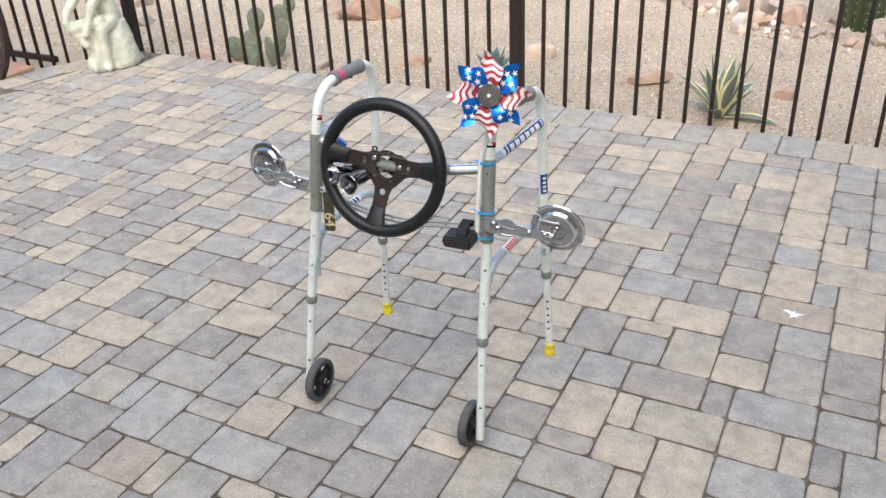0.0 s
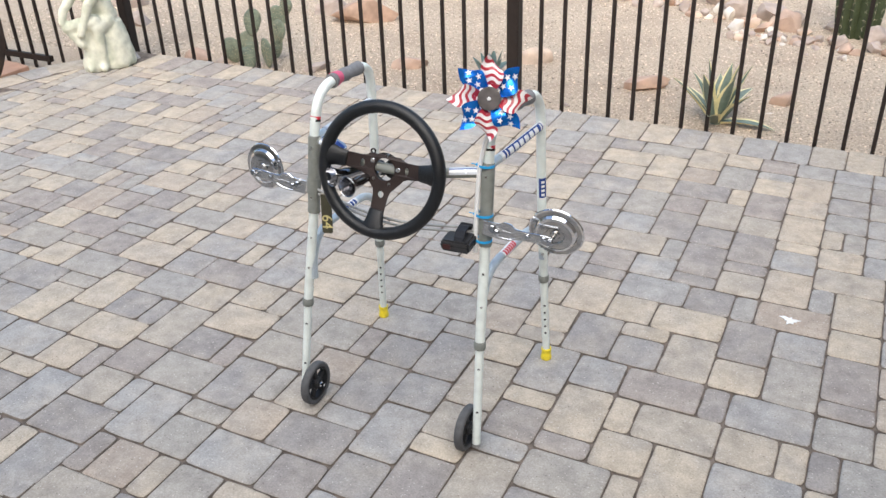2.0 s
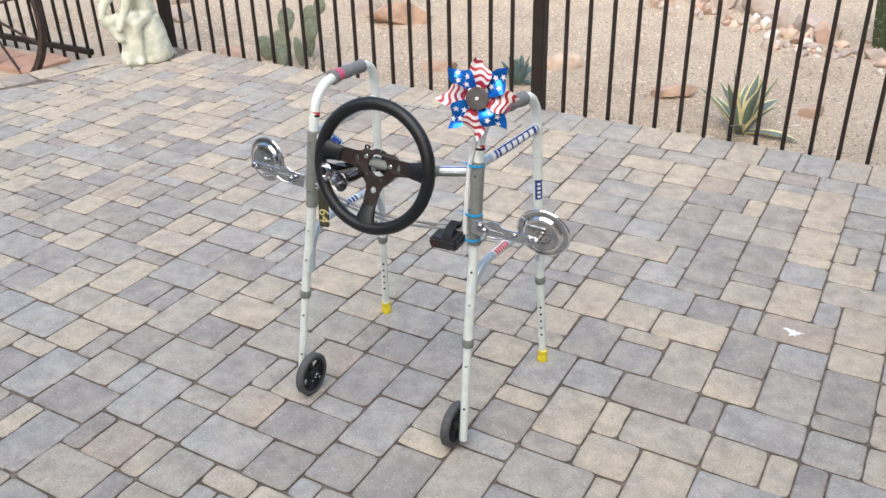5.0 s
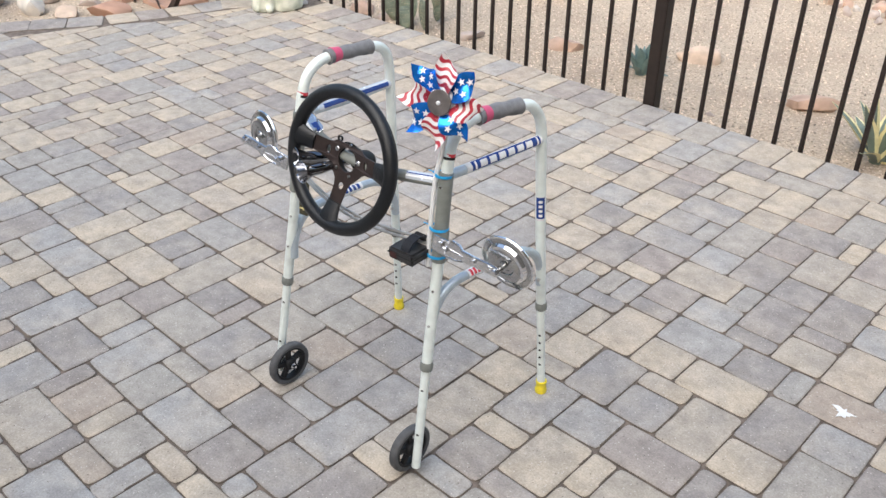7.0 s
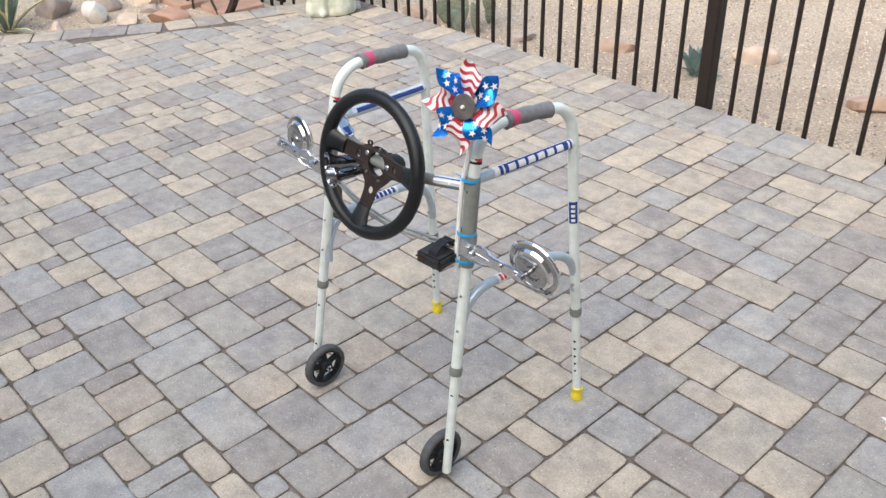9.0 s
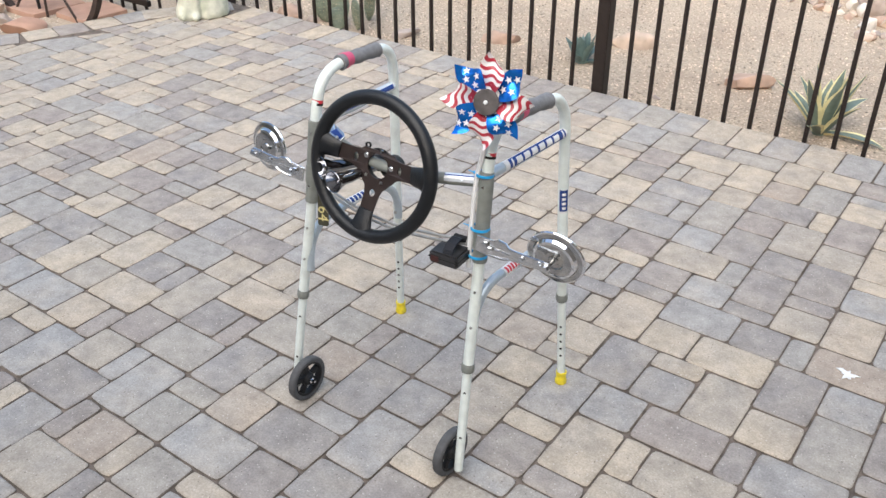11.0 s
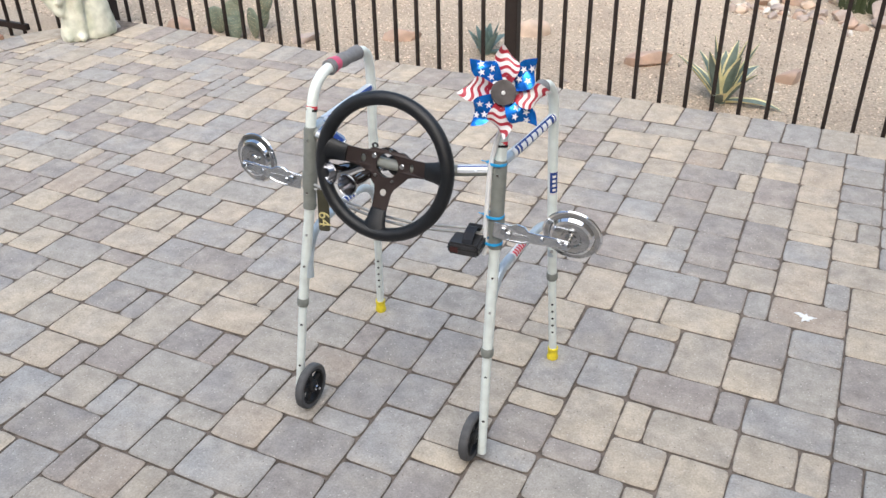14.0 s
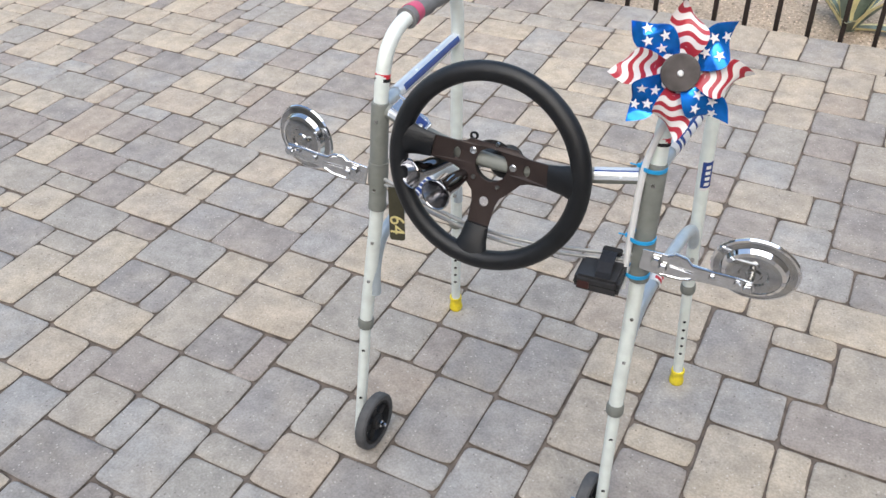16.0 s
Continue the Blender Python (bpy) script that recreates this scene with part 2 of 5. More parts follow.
STATUE = material("cast_stone", (0.66, 0.66, 0.55), 0.9, vary=0.14, scale=22, bump=0.5, bump_scale=80, dirt=(0.36, 0.40, 0.29), dirt_scale=14, dirt_amount=0.8)
PAD = material("prickly_pear_skin", (0.18, 0.22, 0.17), 0.65, vary=0.25, scale=25, dirt=(0.28, 0.24, 0.14), dirt_scale=12, dirt_amount=0.4)
SPINE = material("pale_spines", (0.55, 0.48, 0.34), 0.7)
LEAF = material("agave_leaf", (0.17, 0.22, 0.185), 0.5, vary=0.2, scale=30)
LEAF_EDGE = material("cream_leaf_margin", (0.80, 0.73, 0.42), 0.5, vary=0.12, scale=30)
BLUE_LEAF = material("blue_agave_leaf", (0.14, 0.21, 0.20), 0.55, vary=0.18, scale=30)
CACTUS = material("barrel_cactus_skin", (0.05, 0.068, 0.03), 0.7, vary=0.25, scale=30)
GLASS = bpy.data.materials.new("clear_lamp_glass")
GLASS.use_nodes = True
GLASS.node_tree.nodes["Principled BSDF"].inputs["Transmission Weight"].default_value = 1.0
GLASS.node_tree.nodes["Principled BSDF"].inputs["Roughness"].default_value = 0.08


# ---- mesh helpers ----
def to_mesh(name, bm, mats, smooth=True):
    bmesh.ops.recalc_face_normals(bm, faces=bm.faces)
    me = bpy.data.meshes.new(name)
    bm.to_mesh(me)
    bm.free()
    for m in mats if isinstance(mats, (list, tuple)) else [mats]:
        me.materials.append(m)
    if smooth:
        for p in me.polygons:
            p.use_smooth = True
        me.set_sharp_from_angle(angle=radians(38))
    return me


def part(name, bm, mats, parent, label="", smooth=True):
    ob = new(name, to_mesh(name, bm, mats, smooth))
    ob.parent = parent
    return tagged(ob, label) if label else ob


def thing(name, label, category, at=(0, 0, 0), group="", kind=""):
    ob = new(name)
    ob.location = at
    ob.empty_display_size = 0.05
    return tagged(ob, label, category, group, kind)


def solid(name, bm, mats, label, category, group="", kind="", smooth=True):
    return tagged(new(name, to_mesh(name, bm, mats, smooth)), label, category, group, kind)


def spline(pts, n=6):
    """A Catmull-Rom line through the points."""
    p = [Vector(q) for q in pts]
    p = [2 * p[0] - p[1]] + p + [2 * p[-1] - p[-2]]
    out = []
    for i in range(1, len(p) - 2):
        for k in range(n):
            t = k / n
            a, b, c, d = p[i - 1], p[i], p[i + 1], p[i + 2]
            out.append(0.5 * (2 * b + (c - a) * t + (2 * a - 5 * b + 4 * c - d) * t * t + (3 * b - a - 3 * c + d) * t ** 3))
    return out + [p[-2]]


def sweep(bm, pts, r, seg=14, cap=True, mat=0, flat=1.0):
    """A tube of radius r (a number, or one for each point) along the points."""
    pts = [Vector(p) for p in pts]
    rs = r if isinstance(r, (list, tuple)) else [r] * len(pts)
    side, rings = None, []
    for i, p in enumerate(pts):
        d = (pts[min(i + 1, len(pts) - 1)] - pts[max(i - 1, 0)]).normalized()
        if side is None:
            side = d.orthogonal().normalized()
        side = (side - d * side.dot(d)).normalized()
        up = d.cross(side)
        rings.append([bm.verts.new(p + rs[i] * (math.cos(2 * math.pi * k / seg) * side + flat * math.sin(2 * math.pi * k / seg) * up)) for k in range(seg)])
    for a, b in zip(rings, rings[1:]):
        for k in range(seg):
            bm.faces.new((a[k], a[(k + 1) % seg], b[(k + 1) % seg], b[k])).material_index = mat
    if cap:
        bm.faces.new(rings[0][::-1]).material_index = mat
        bm.faces.new(rings[-1]).material_index = mat
    return bm


def tube(pts, r, seg=14):
    return sweep(bmesh.new(), pts, r, seg)


def lathe(profile, m=Matrix(), seg=32, bm=None, mat=0):
    """A turned shape: (radius, height) pairs about the z axis of m."""
    bm = bm or bmesh.new()
    rings = []
    for r, h in profile:
        if r < 1e-6:
            rings.append([bm.verts.new(m @ Vector((0, 0, h)))])
        else:
            rings.append([bm.verts.new(m @ Vector((r * math.cos(2 * math.pi * k / seg), r * math.sin(2 * math.pi * k / seg), h))) for k in range(seg)])
    for a, b in zip(rings, rings[1:]):
        for k in range(seg):
            j = (k + 1) % seg
            f = [a[0], b[j], b[k]] if len(a) == 1 else [a[k], a[j], b[0]] if len(b) == 1 else [a[k], a[j], b[j], b[k]]
            if len(a) > 1 or len(b) > 1:
                bm.faces.new(f).material_index = mat
    return bm


def block(size, m=Matrix(), bevel=0.002, bm=None, seg=2, mat=0):
    """A box with rounded edges."""
    own = bmesh.new()
    bmesh.ops.create_cube(own, size=1, matrix=Matrix.Diagonal((*size, 1)))
    if bevel:
        bmesh.ops.bevel(own, geom=own.edges[:], offset=bevel, segments=seg, affect="EDGES", clamp_overlap=True)
    own.transform(m)
    for f in own.faces:
        f.material_index = mat
    if bm is None:
        return own
    me = bpy.data.meshes.new("tmp")
    own.to_mesh(me)
    own.free()
    bm.from_mesh(me)
    bpy.data.meshes.remove(me)
    return bm


def frame_from(p, z, x=(1, 0, 0)):
    """The pose at p whose z axis points along z."""
    z = Vector(z).normalized()
    x = Vector(x)
    x = (x - z * x.dot(z)).normalized()
    y = z.cross(x)
    return Matrix(((x.x, y.x, z.x, p[0]), (x.y, y.y, z.y, p[1]), (x.z, y.z, z.z, p[2]), (0, 0, 0, 1)))


def slab(loops, depth, m=Matrix(), bevel=0.0006):
    """A flat plate cut from an outline and holes (lists of x, y), of that thickness."""
    cu = bpy.data.curves.new("outline", "CURVE")
    cu.dimensions, cu.fill_mode, cu.extrude, cu.bevel_depth = "2D", "BOTH", depth / 2, bevel
    for loop in loops:
        s = cu.splines.new("POLY")
        s.points.add(len(loop) - 1)
        for q, (x, y) in zip(s.points, loop):
            q.co = (x, y, 0, 1)
        s.use_cyclic_u = True
    ob = bpy.data.objects.new("outline", cu)
    me = bpy.data.meshes.new_from_object(ob)
    bm = bmesh.new()
    bm.from_mesh(me)
    bm.transform(m)
    bpy.data.objects.remove(ob)
    bpy.data.curves.remove(cu)
    bpy.data.meshes.remove(me)
    return bm


def lettering(text, size, depth, m):
    cu = bpy.data.curves.new("writing", "FONT")
    cu.body, cu.size, cu.extrude, cu.align_x, cu.align_y = text, size, depth, "CENTER", "CENTER"
    ob = bpy.data.objects.new("writing", cu)
    me = bpy.data.meshes.new_from_object(ob)
    bm = bmesh.new()
    bm.from_mesh(me)
    bm.transform(m)
    bpy.data.objects.remove(ob)
    bpy.data.curves.remove(cu)
    bpy.data.meshes.remove(me)
    return bm


def circle(r, cx=0, cy=0, n=20, sx=1.0, sy=1.0):
    return [(cx + sx * r * math.cos(2 * math.pi * k / n), cy + sy * r * math.sin(2 * math.pi * k / n)) for k in range(n)]


def wrap(a, b, r, u0, u1, arc0, arc1, toward, bm=None, n=8, mat=0):
    """A thin vinyl patch on a tube from a to b of radius r: from u0 to u1 along it, between two angles (degrees) about it from the direction toward."""
    bm = bm or bmesh.new()
    a, b = Vector(a), Vector(b)
    d = (b - a).normalized()
    t = Vector(toward)
    t = (t - d * t.dot(d)).normalized()
    s = d.cross(t)
    rows = []
    for rr in (r, r + 0.0006):
        for u in (u0, u1):
            rows.append([bm.verts.new(a + (b - a) * u + rr * (math.cos(q) * t + math.sin(q) * s)) for q in [radians(arc0 + (arc1 - arc0) * k / n) for k in range(n + 1)]])
    lo0, lo1, hi0, hi1 = rows
    for k in range(n):
        bm.faces.new((hi0[k], hi0[k + 1], hi1[k + 1], hi1[k])).material_index = mat
        bm.faces.new((lo0[k], hi0[k], hi0[k + 1], lo0[k + 1])).material_index = mat
        bm.faces.new((lo1[k], lo1[k + 1], hi1[k + 1], hi1[k])).material_index = mat
    bm.faces.new((lo0[0], lo1[0], hi1[0], hi0[0])).material_index = mat
    bm.faces.new((lo0[n], hi0[n], hi1[n], lo1[n])).material_index = mat
    return bm


# ---- the ground ----
GROUND_Z = -0.055


def ground_height(x, y):
    """The planted bed is level near the patio and swells gently further out."""
    far = max(0.0, math.hypot(x + 1.0, y - 1.0) - 4.2)
    return GROUND_Z + min(1.0, far / 3) * (0.035 * noise.noise((x * 0.5, y * 0.5, 0)) + 0.012 * noise.noise((x * 2.1, y * 2.1, 3)))


def make_ground():
    bm = bmesh.new()
    xs = [-900, -300, -100, -40, -20, -12] + [-9 + 0.25 * k for k in range(57)] + [8, 14, 30, 90, 300, 900]
    ys = [-900, -300, -100, -40, -20, -10, -6, -3, 0] + [1 + 0.25 * k for k in range(41)] + [13, 18, 30, 90, 300, 900]
    grid = [[bm.verts.new((x, y, ground_height(x, y))) for x in xs] for y in ys]
    for r0, r1 in zip(grid, grid[1:]):
        for k in range(len(xs) - 1):
            bm.faces.new((r0[k], r0[k + 1], r1[k + 1], r1[k]))
    return solid("ground", bm, GRAVEL, "tan desert gravel and decomposed granite", "ground", kind="structure")


make_ground()

# the curved left edge of the patio, from near to far, and its straight edge along the fence
EDGE = [(-6.6, -0.6), (-5.95, 0.95), (-5.62, 1.66), (-5.33, 2.20), (-5.07, 2.66), (-4.85, 3.02), (-4.73, 3.36), (-4.63, 3.72), (-4.50, 3.93), (-4.32, 4.19)]
RIGHT, NEAR = 3.4, -1.75


def fence_edge(x):
    return 4.128 - 0.0135 * x


def border_edge(x):
    return 3.896 - 0.009 * x


def make_bed():
    bm = bmesh.new()
    outline = EDGE + [(RIGHT, fence_edge(RIGHT)), (RIGHT, NEAR), (-6.6, NEAR)]
    top = [bm.verts.new((x, y, -0.0085)) for x, y in outline]
    low = [bm.verts.new((x, y, -0.09)) for x, y in outline]
    bm.faces.new(top)
    for k in range(len(top)):
        bm.faces.new((top[k], low[k], low[(k + 1) % len(top)], top[(k + 1) % len(top)]))
    return solid("patio_pavement", bm, JOINT, "patio of tumbled tan and grey concrete pavers with dark sand joints", "pavement", kind="structure", smooth=False)


patio = make_bed()


# unseen walls added behind and right of the way in, to darken reflections and shade
STUCCO = material("tan_stucco", (0.30, 0.245, 0.19), 0.9, vary=0.1, scale=8, bump=0.6, bump_scale=120)
solid("unseen_rear_wall", block((17, 0.25, 3.1), pose(-1.5, NEAR - 0.16, 1.45), 0.01), STUCCO, "unseen tan stucco wall added behind the patio to darken reflections", "wall", kind="structure")
solid("unseen_side_wall", block((0.25, 5.6, 3.3), pose(2.00, NEAR + 2.8, 1.55), 0.01), STUCCO, "unseen tan stucco wall added at the right to hold back light", "wall", kind="structure")


# ---- the fence ----
def fence_panel(points, post_at, first, step, label, low_rail=0.0):
    """A run of square steel pickets between two rails, along a straight line; first and step place the pickets."""
    a, b = Vector((*points[0], 0)), Vector((*points[1], 0))
    d = (b - a).normalized()
    length = (b - a).length
    ang = math.degrees(math.atan2(d.y, d.x))
    f = thing("fence", label, "fence", a, group="steel fence panels")
    f.rotation_euler = (0, 0, radians(ang))
    for z in ((low_rail, 1.33) if low_rail else (1.33,)):
        part("rail", block((length, 0.03, 0.038), pose(length / 2, 0, z), 0.003), IRON, f)
    picket = to_mesh("picket", block((0.0185, 0.0185, 1.42), pose(0, 0, 0.71), 0.0025, seg=1), IRON)
    u = first
    while u < length:
        if all(abs(u - q) > 0.06 for q in post_at):
            o = new("picket", picket)
            o.parent = f
            o.location = (u, 0, -0.05)
        u += step
    for q in post_at:
        bm = block((0.064, 0.064, 1.56), pose(q, 0, 0.745), 0.004)
        lathe([(0.046, 0), (0.046, 0.008), (0.0, 0.03)], pose(q, 0, 1.525, 0, 0, 45), 4, bm)
        part("post", bm, IRON, f)
    return f


fence_panel(((-4.375, 4.228), (-1.655, 4.193)), (0.0, 2.72), 2.56 - 0.1275 * 20, 0.1275, "black powder-coated steel picket fence panel along the patio edge")
fence_panel(((-1.655, 4.193), (3.6, 4.124)), (2.45, 4.9), 0.145, 0.1245, "black powder-coated steel picket fence panel along the patio edge")
fence_panel(((-4.62, 3.80), (-4.41, 4.15)), (), 0.05, 0.115, "short black steel picket fence panel behind the statue")
fence_panel(((-7.6, 3.83), (-4.64, 3.80)), (), 0.06, 0.1245, "black steel picket fence panel with a bottom rail over sandstone slabs", 0.02)


# ---- the walker ----
walker = thing("walker", "folding aluminium walking frame decorated with car parts, standing on the pavers", "walker", (-0.98, 1.85, 0))
W = walker.location.copy()


def wpart(name, bm, mats, parent=None, label="", smooth=True):
    """A part of the walker, given in world places."""
    bm.transform(Matrix.Translation(-W))
    return part(name, bm, mats, parent or walker, label, smooth)


R_LEG = 0.0127
SIDES = {
    "l": dict(front=[(-1.278, 1.628, 0.02), (-1.260, 1.674, 0.322), (-1.226, 1.703, 0.60), (-1.215, 1.724, 0.80), (-1.213, 1.738, 0.852)],
              top=[(-1.213, 1.738, 0.852), (-1.211, 1.752, 0.884), (-1.209, 1.782, 0.908), (-1.207, 1.826, 0.916), (-1.209, 1.890, 0.912), (-1.212, 1.954, 0.907), (-1.215, 1.990, 0.897), (-1.219, 2.019, 0.867), (-1.223, 2.031, 0.82)],
              back=[(-1.223, 2.031, 0.82), (-1.240, 2.050, 0.60), (-1.262, 2.078, 0.30), (-1.283, 2.104, 0.02)], inner=1),
    "r": dict(front=[(-0.733, 1.628, 0.02), (-0.739, 1.672, 0.310), (-0.738, 1.710, 0.59), (-0.737, 1.730, 0.79), (-0.738, 1.742, 0.846)],
              top=[(-0.738, 1.742, 0.846), (-0.736, 1.756, 0.876), (-0.732, 1.786, 0.897), (-0.728, 1.826, 0.903), (-0.724, 1.885, 0.899), (-0.721, 1.944, 0.892), (-0.720, 1.984, 0.882), (-0.719, 2.016, 0.848), (-0.719, 2.030, 0.80)],
              back=[(-0.719, 2.030, 0.80), (-0.719, 2.048, 0.60), (-0.715, 2.078, 0.296), (-0.706, 2.096, 0.02)], inner=-1),
}


def along(pts, z):
    """The place on a leg line at height z."""
    for a, b in zip(pts, pts[1:]):
        lo, hi = sorted((a, b), key=lambda p: p[2])
        if lo[2] <= z <= hi[2]:
            return Vector(lo).lerp(Vector(hi), (z - lo[2]) / (hi[2] - lo[2]))
    return Vector(pts[0])


def make_side(s):
    f, b, t = s["front"], s["back"], s["top"]
    hi = spline([along(f, z) for z in (0.318, 0.45, 0.60, 0.72, 0.82)] + t[:-1] + [along(b, z) for z in (0.80, 0.70, 0.55, 0.42, 0.30)], 5)
    upper = wpart("upper_tube", tube(hi, R_LEG, 18), ALU)
    for leg, low, col in ((f, 0.030, 0.318), (b, 0.028, 0.298)):
        ext = wpart("leg", tube([along(leg, low), along(leg, col + 0.01)], 0.0111, 16), ALU, label="height-adjustable aluminium leg")
        d = (along(leg, 0.3) - along(leg, 0.05)).normalized()
        wpart("collar", lathe([(0.0112, -0.011), (0.0145, -0.010), (0.0158, -0.006), (0.0158, 0.008), (0.0140, 0.012), (0.0128, 0.012)], frame_from(along(leg, col), d), 20), GREY_PL, label="grey plastic collar")
        # adjustment holes, on the face towards the open side: black discs paint their shade
        holes = (0.105, 0.13, 0.155, 0.18, 0.205) if leg is b else (0.13, 0.255)
        for z in holes:
            c = along(leg, z)
            wpart("pin_hole_disc", lathe([(0.0, 0.0004), (0.0035, 0.0004), (0.0035, -0.002)], frame_from(c + Vector((0.35, -1, 0)).normalized() * 0.0111, (0.35, -1, 0)), 10), DARK, ext)
    for z in (0.43, 0.52):
        c = along(f, z)
        wpart("snap_button", lathe([(0.0, 0.003), (0.003, 0.002), (0.0036, -0.002)], frame_from(c + Vector((0.3, -1, 0.1)).normalized() * R_LEG, (0.3, -1, 0.1)), 10), STEEL)
    # rubber tip
    d = (along(b, 0.1) - along(b, 0.03)).normalized()
    wpart("leg_tip", lathe([(0.0, -0.004), (0.015, -0.004), (0.0165, 0.0), (0.0165, 0.007), (0.0145, 0.012), (0.0145, 0.028), (0.0155, 0.031), (0.0150, 0.036), (0.0115, 0.037)], pose(*along(b, 0.02).xy, 0.004), 20), YELLOW, label="yellow rubber tip")
    # grip with its red tag
    g = spline(t[2:6], 8)
    gi = g[6:]
    n = len(gi)
    rad = [0.0170 + 0.0012 * math.sin(k * 0.9) + (0.0025 if k in (0, n - 1) else 0) for k in range(n)]
    grip = wpart("hand_grip", tube(gi, rad, 20), GRIP, label="grey ribbed foam hand grip")
    wpart("grip_tag", tube(gi[2:6], [q + 0.0012 for q in rad[2:6]], 20), PINK, grip, "red tag round the grip")
    # label band on the upper leg
    hi_z = f[-1][2]
    c0, c1 = along(f, hi_z - 0.011), along(f, hi_z - 0.004)
    bm = sweep(bmesh.new(), [c0, c1], R_LEG + 0.0006, 18)
    wpart("warning_label", bm, RED, label="small red and black label band")
    wpart("warning_label_edge", sweep(bmesh.new(), [along(f, hi_z - 0.0165), c0], R_LEG + 0.0009, 18), DARK)
    # grey plastic sleeve with the hinge of the cross bar
    sl = [along(f, z) for z in (0.592, 0.60, 0.605, 0.66, 0.74, 0.795, 0.80)]
    sleeve = wpart("sleeve", tube(sl, [0.0165, 0.0172, 0.0160, 0.0160, 0.0160, 0.0160, 0.0145], 20), GREY_PL, label="grey plastic folding sleeve")
    for z in (0.635, 0.77):
        wpart("sleeve_rivet", lathe([(0.0, 0.0025), (0.003, 0.0015), (0.0035, -0.001)], frame_from(along(f, z) + Vector((0.1, -1, 0.1)).normalized() * 0.016, (0.1, -1, 0.1)), 10), STEEL, sleeve)
    # the upper side bar
    a, e = along(f, 0.792) + Vector((0, 0.005, 0)), along(b, 0.787)
    bar = wpart("side_bar", tube([a, a.lerp(e, 0.5) + Vector((0, 0, -0.004)), e], 0.0115, 16), BLUE_BAR, label="blue-grey side bar")
    # the low arched bar
    ox = along(f, 0.5).x
    bx = along(b, 0.45).x
    arch = [(0.0, 1.686, 0.395), (0.01, 1.690, 0.435), (0.05, 1.704, 0.474), (0.12, 1.730, 0.503), (0.22, 1.775, 0.516), (0.4, 1.850, 0.513), (0.7, 1.955, 0.509), (0.85, 2.010, 0.492), (0.93, 2.045, 0.462), (1.0, 2.064, 0.42), (1.0, 2.068, 0.37)]
    wpart("arched_bar", tube(spline([(ox + (bx - ox) * u, y, z) for u, y, z in arch], 5), 0.0112, 14), BLUE_BAR, label="low arched blue-grey bar")
    # spring pin of the arched bar
    q = along(b, 0.39)
    wpart("pin_head", lathe([(0.0, 0.006), (0.004, 0.005), (0.0045, -0.004)], frame_from(q + Vector((0.25, -1, 0)).normalized() * 0.0127, (0.25, -1, 0)), 10), STEEL)
    # the front wheel on its axle
    x = along(f, 0.0635).x + s["inner"] * 0.031
    c = Vector((x, 1.640, 0.0640))
    m = frame_from(c, (1, 0, 0), (0, 1, 0))
    wheel = wpart("wheel", lathe([(0.0500, -0.0105), (0.0590, -0.0115), (0.0630, -0.008), (0.0640, 0.0), (0.0630, 0.008), (0.0590, 0.0115), (0.0500, 0.0105), (0.0490, 0.0), (0.0500, -0.0105)], m, 40), TYRE, label="grey rubber front wheel")
    rimb = lathe([(0.0495, -0.010), (0.0515, -0.0085), (0.0515, 0.0085), (0.0495, 0.010), (0.0445, 0.010), (0.043, 0.004), (0.043, -0.004), (0.0445, -0.010), (0.0495, -0.010)], m, 36)
    lathe([(0.0, -0.013), (0.015, -0.013), (0.019, -0.008), (0.019, 0.008), (0.015, 0.013), (0.0, 0.013)], m, 20, rimb)
    for k in range(5):
        block((0.036, 0.017, 0.011), m @ pose(0, 0, 0, 0, 0, 72 * k + 20) @ pose(0.028, 0, 0), 0.002, rimb, 1)
    rim = wpart("wheel_rim", rimb, BLACK_PL, wheel, "black five-spoke plastic rim")
    wpart("axle_bolt", lathe([(0.0, 0.030), (0.0040, 0.0295), (0.0045, 0.026), (0.0045, 0.019), (0.0085, 0.019), (0.0085, 0.008), (0.0, 0.008)], frame_from(c, (s["inner"], 0, 0), (0, 1, 0)), 6), CHROME, wheel, "bright axle bolt and nut")
    ax = sweep(bmesh.new(), [c + Vector((-0.02 * s["inner"] - 0.016 * s["inner"], 0, 0)), c + Vector((0.017 * s["inner"], 0, 0))], 0.0038, 10)
    lathe([(0.0, 0.006), (0.0075, 0.006), (0.0075, -0.001)], frame_from(c + Vector((0.0135 * s["inner"], 0, 0)), (s["inner"], 0, 0)), 6, ax)
    wpart("axle_bolt", ax, STEEL, rim, "zinc axle bolt")
    return bar, a, e


bars = {k: make_side(s) for k, s in SIDES.items()}

# vinyl strips on the right side bar: a navy field, white border and white blocks for its lettering
for key in ("r", "l"):
    bar, a, e = bars[key]
    face = (1.0, -0.75, 0.55) if key == "r" else (0.5, -0.3, 1.0)
    lo, hi = (-62, 62) if key == "r" else (-90, 80)
    wpart("vinyl_strip", wrap(a, e, 0.0117, 0.16, 0.97, lo, hi, face, n=10), WHITE if key == "r" else SILVER_VINYL, bar, "white-edged navy vinyl strip" if key == "r" else "silver and navy vinyl strip")
    lo, hi = (-52, 52) if key == "r" else (14, 66)
    wpart("vinyl_field", wrap(a, e, 0.0125, 0.21, 0.945, lo, hi, face, n=10), NAVY, bar)
    if key == "r":
        for k in range(6):
            u = 0.292 + 0.098 * k
            wpart("letter_bar", wrap(a, e, 0.0132, u, u + 0.068, -30, 34, face, n=6), WHITE, bar)
        for u in (0.238, 0.905):
            wpart("end_mark", wrap(a, e, 0.0132, u, u + 0.016, -40, 42, face, n=6), WHITE, bar, "white end line")
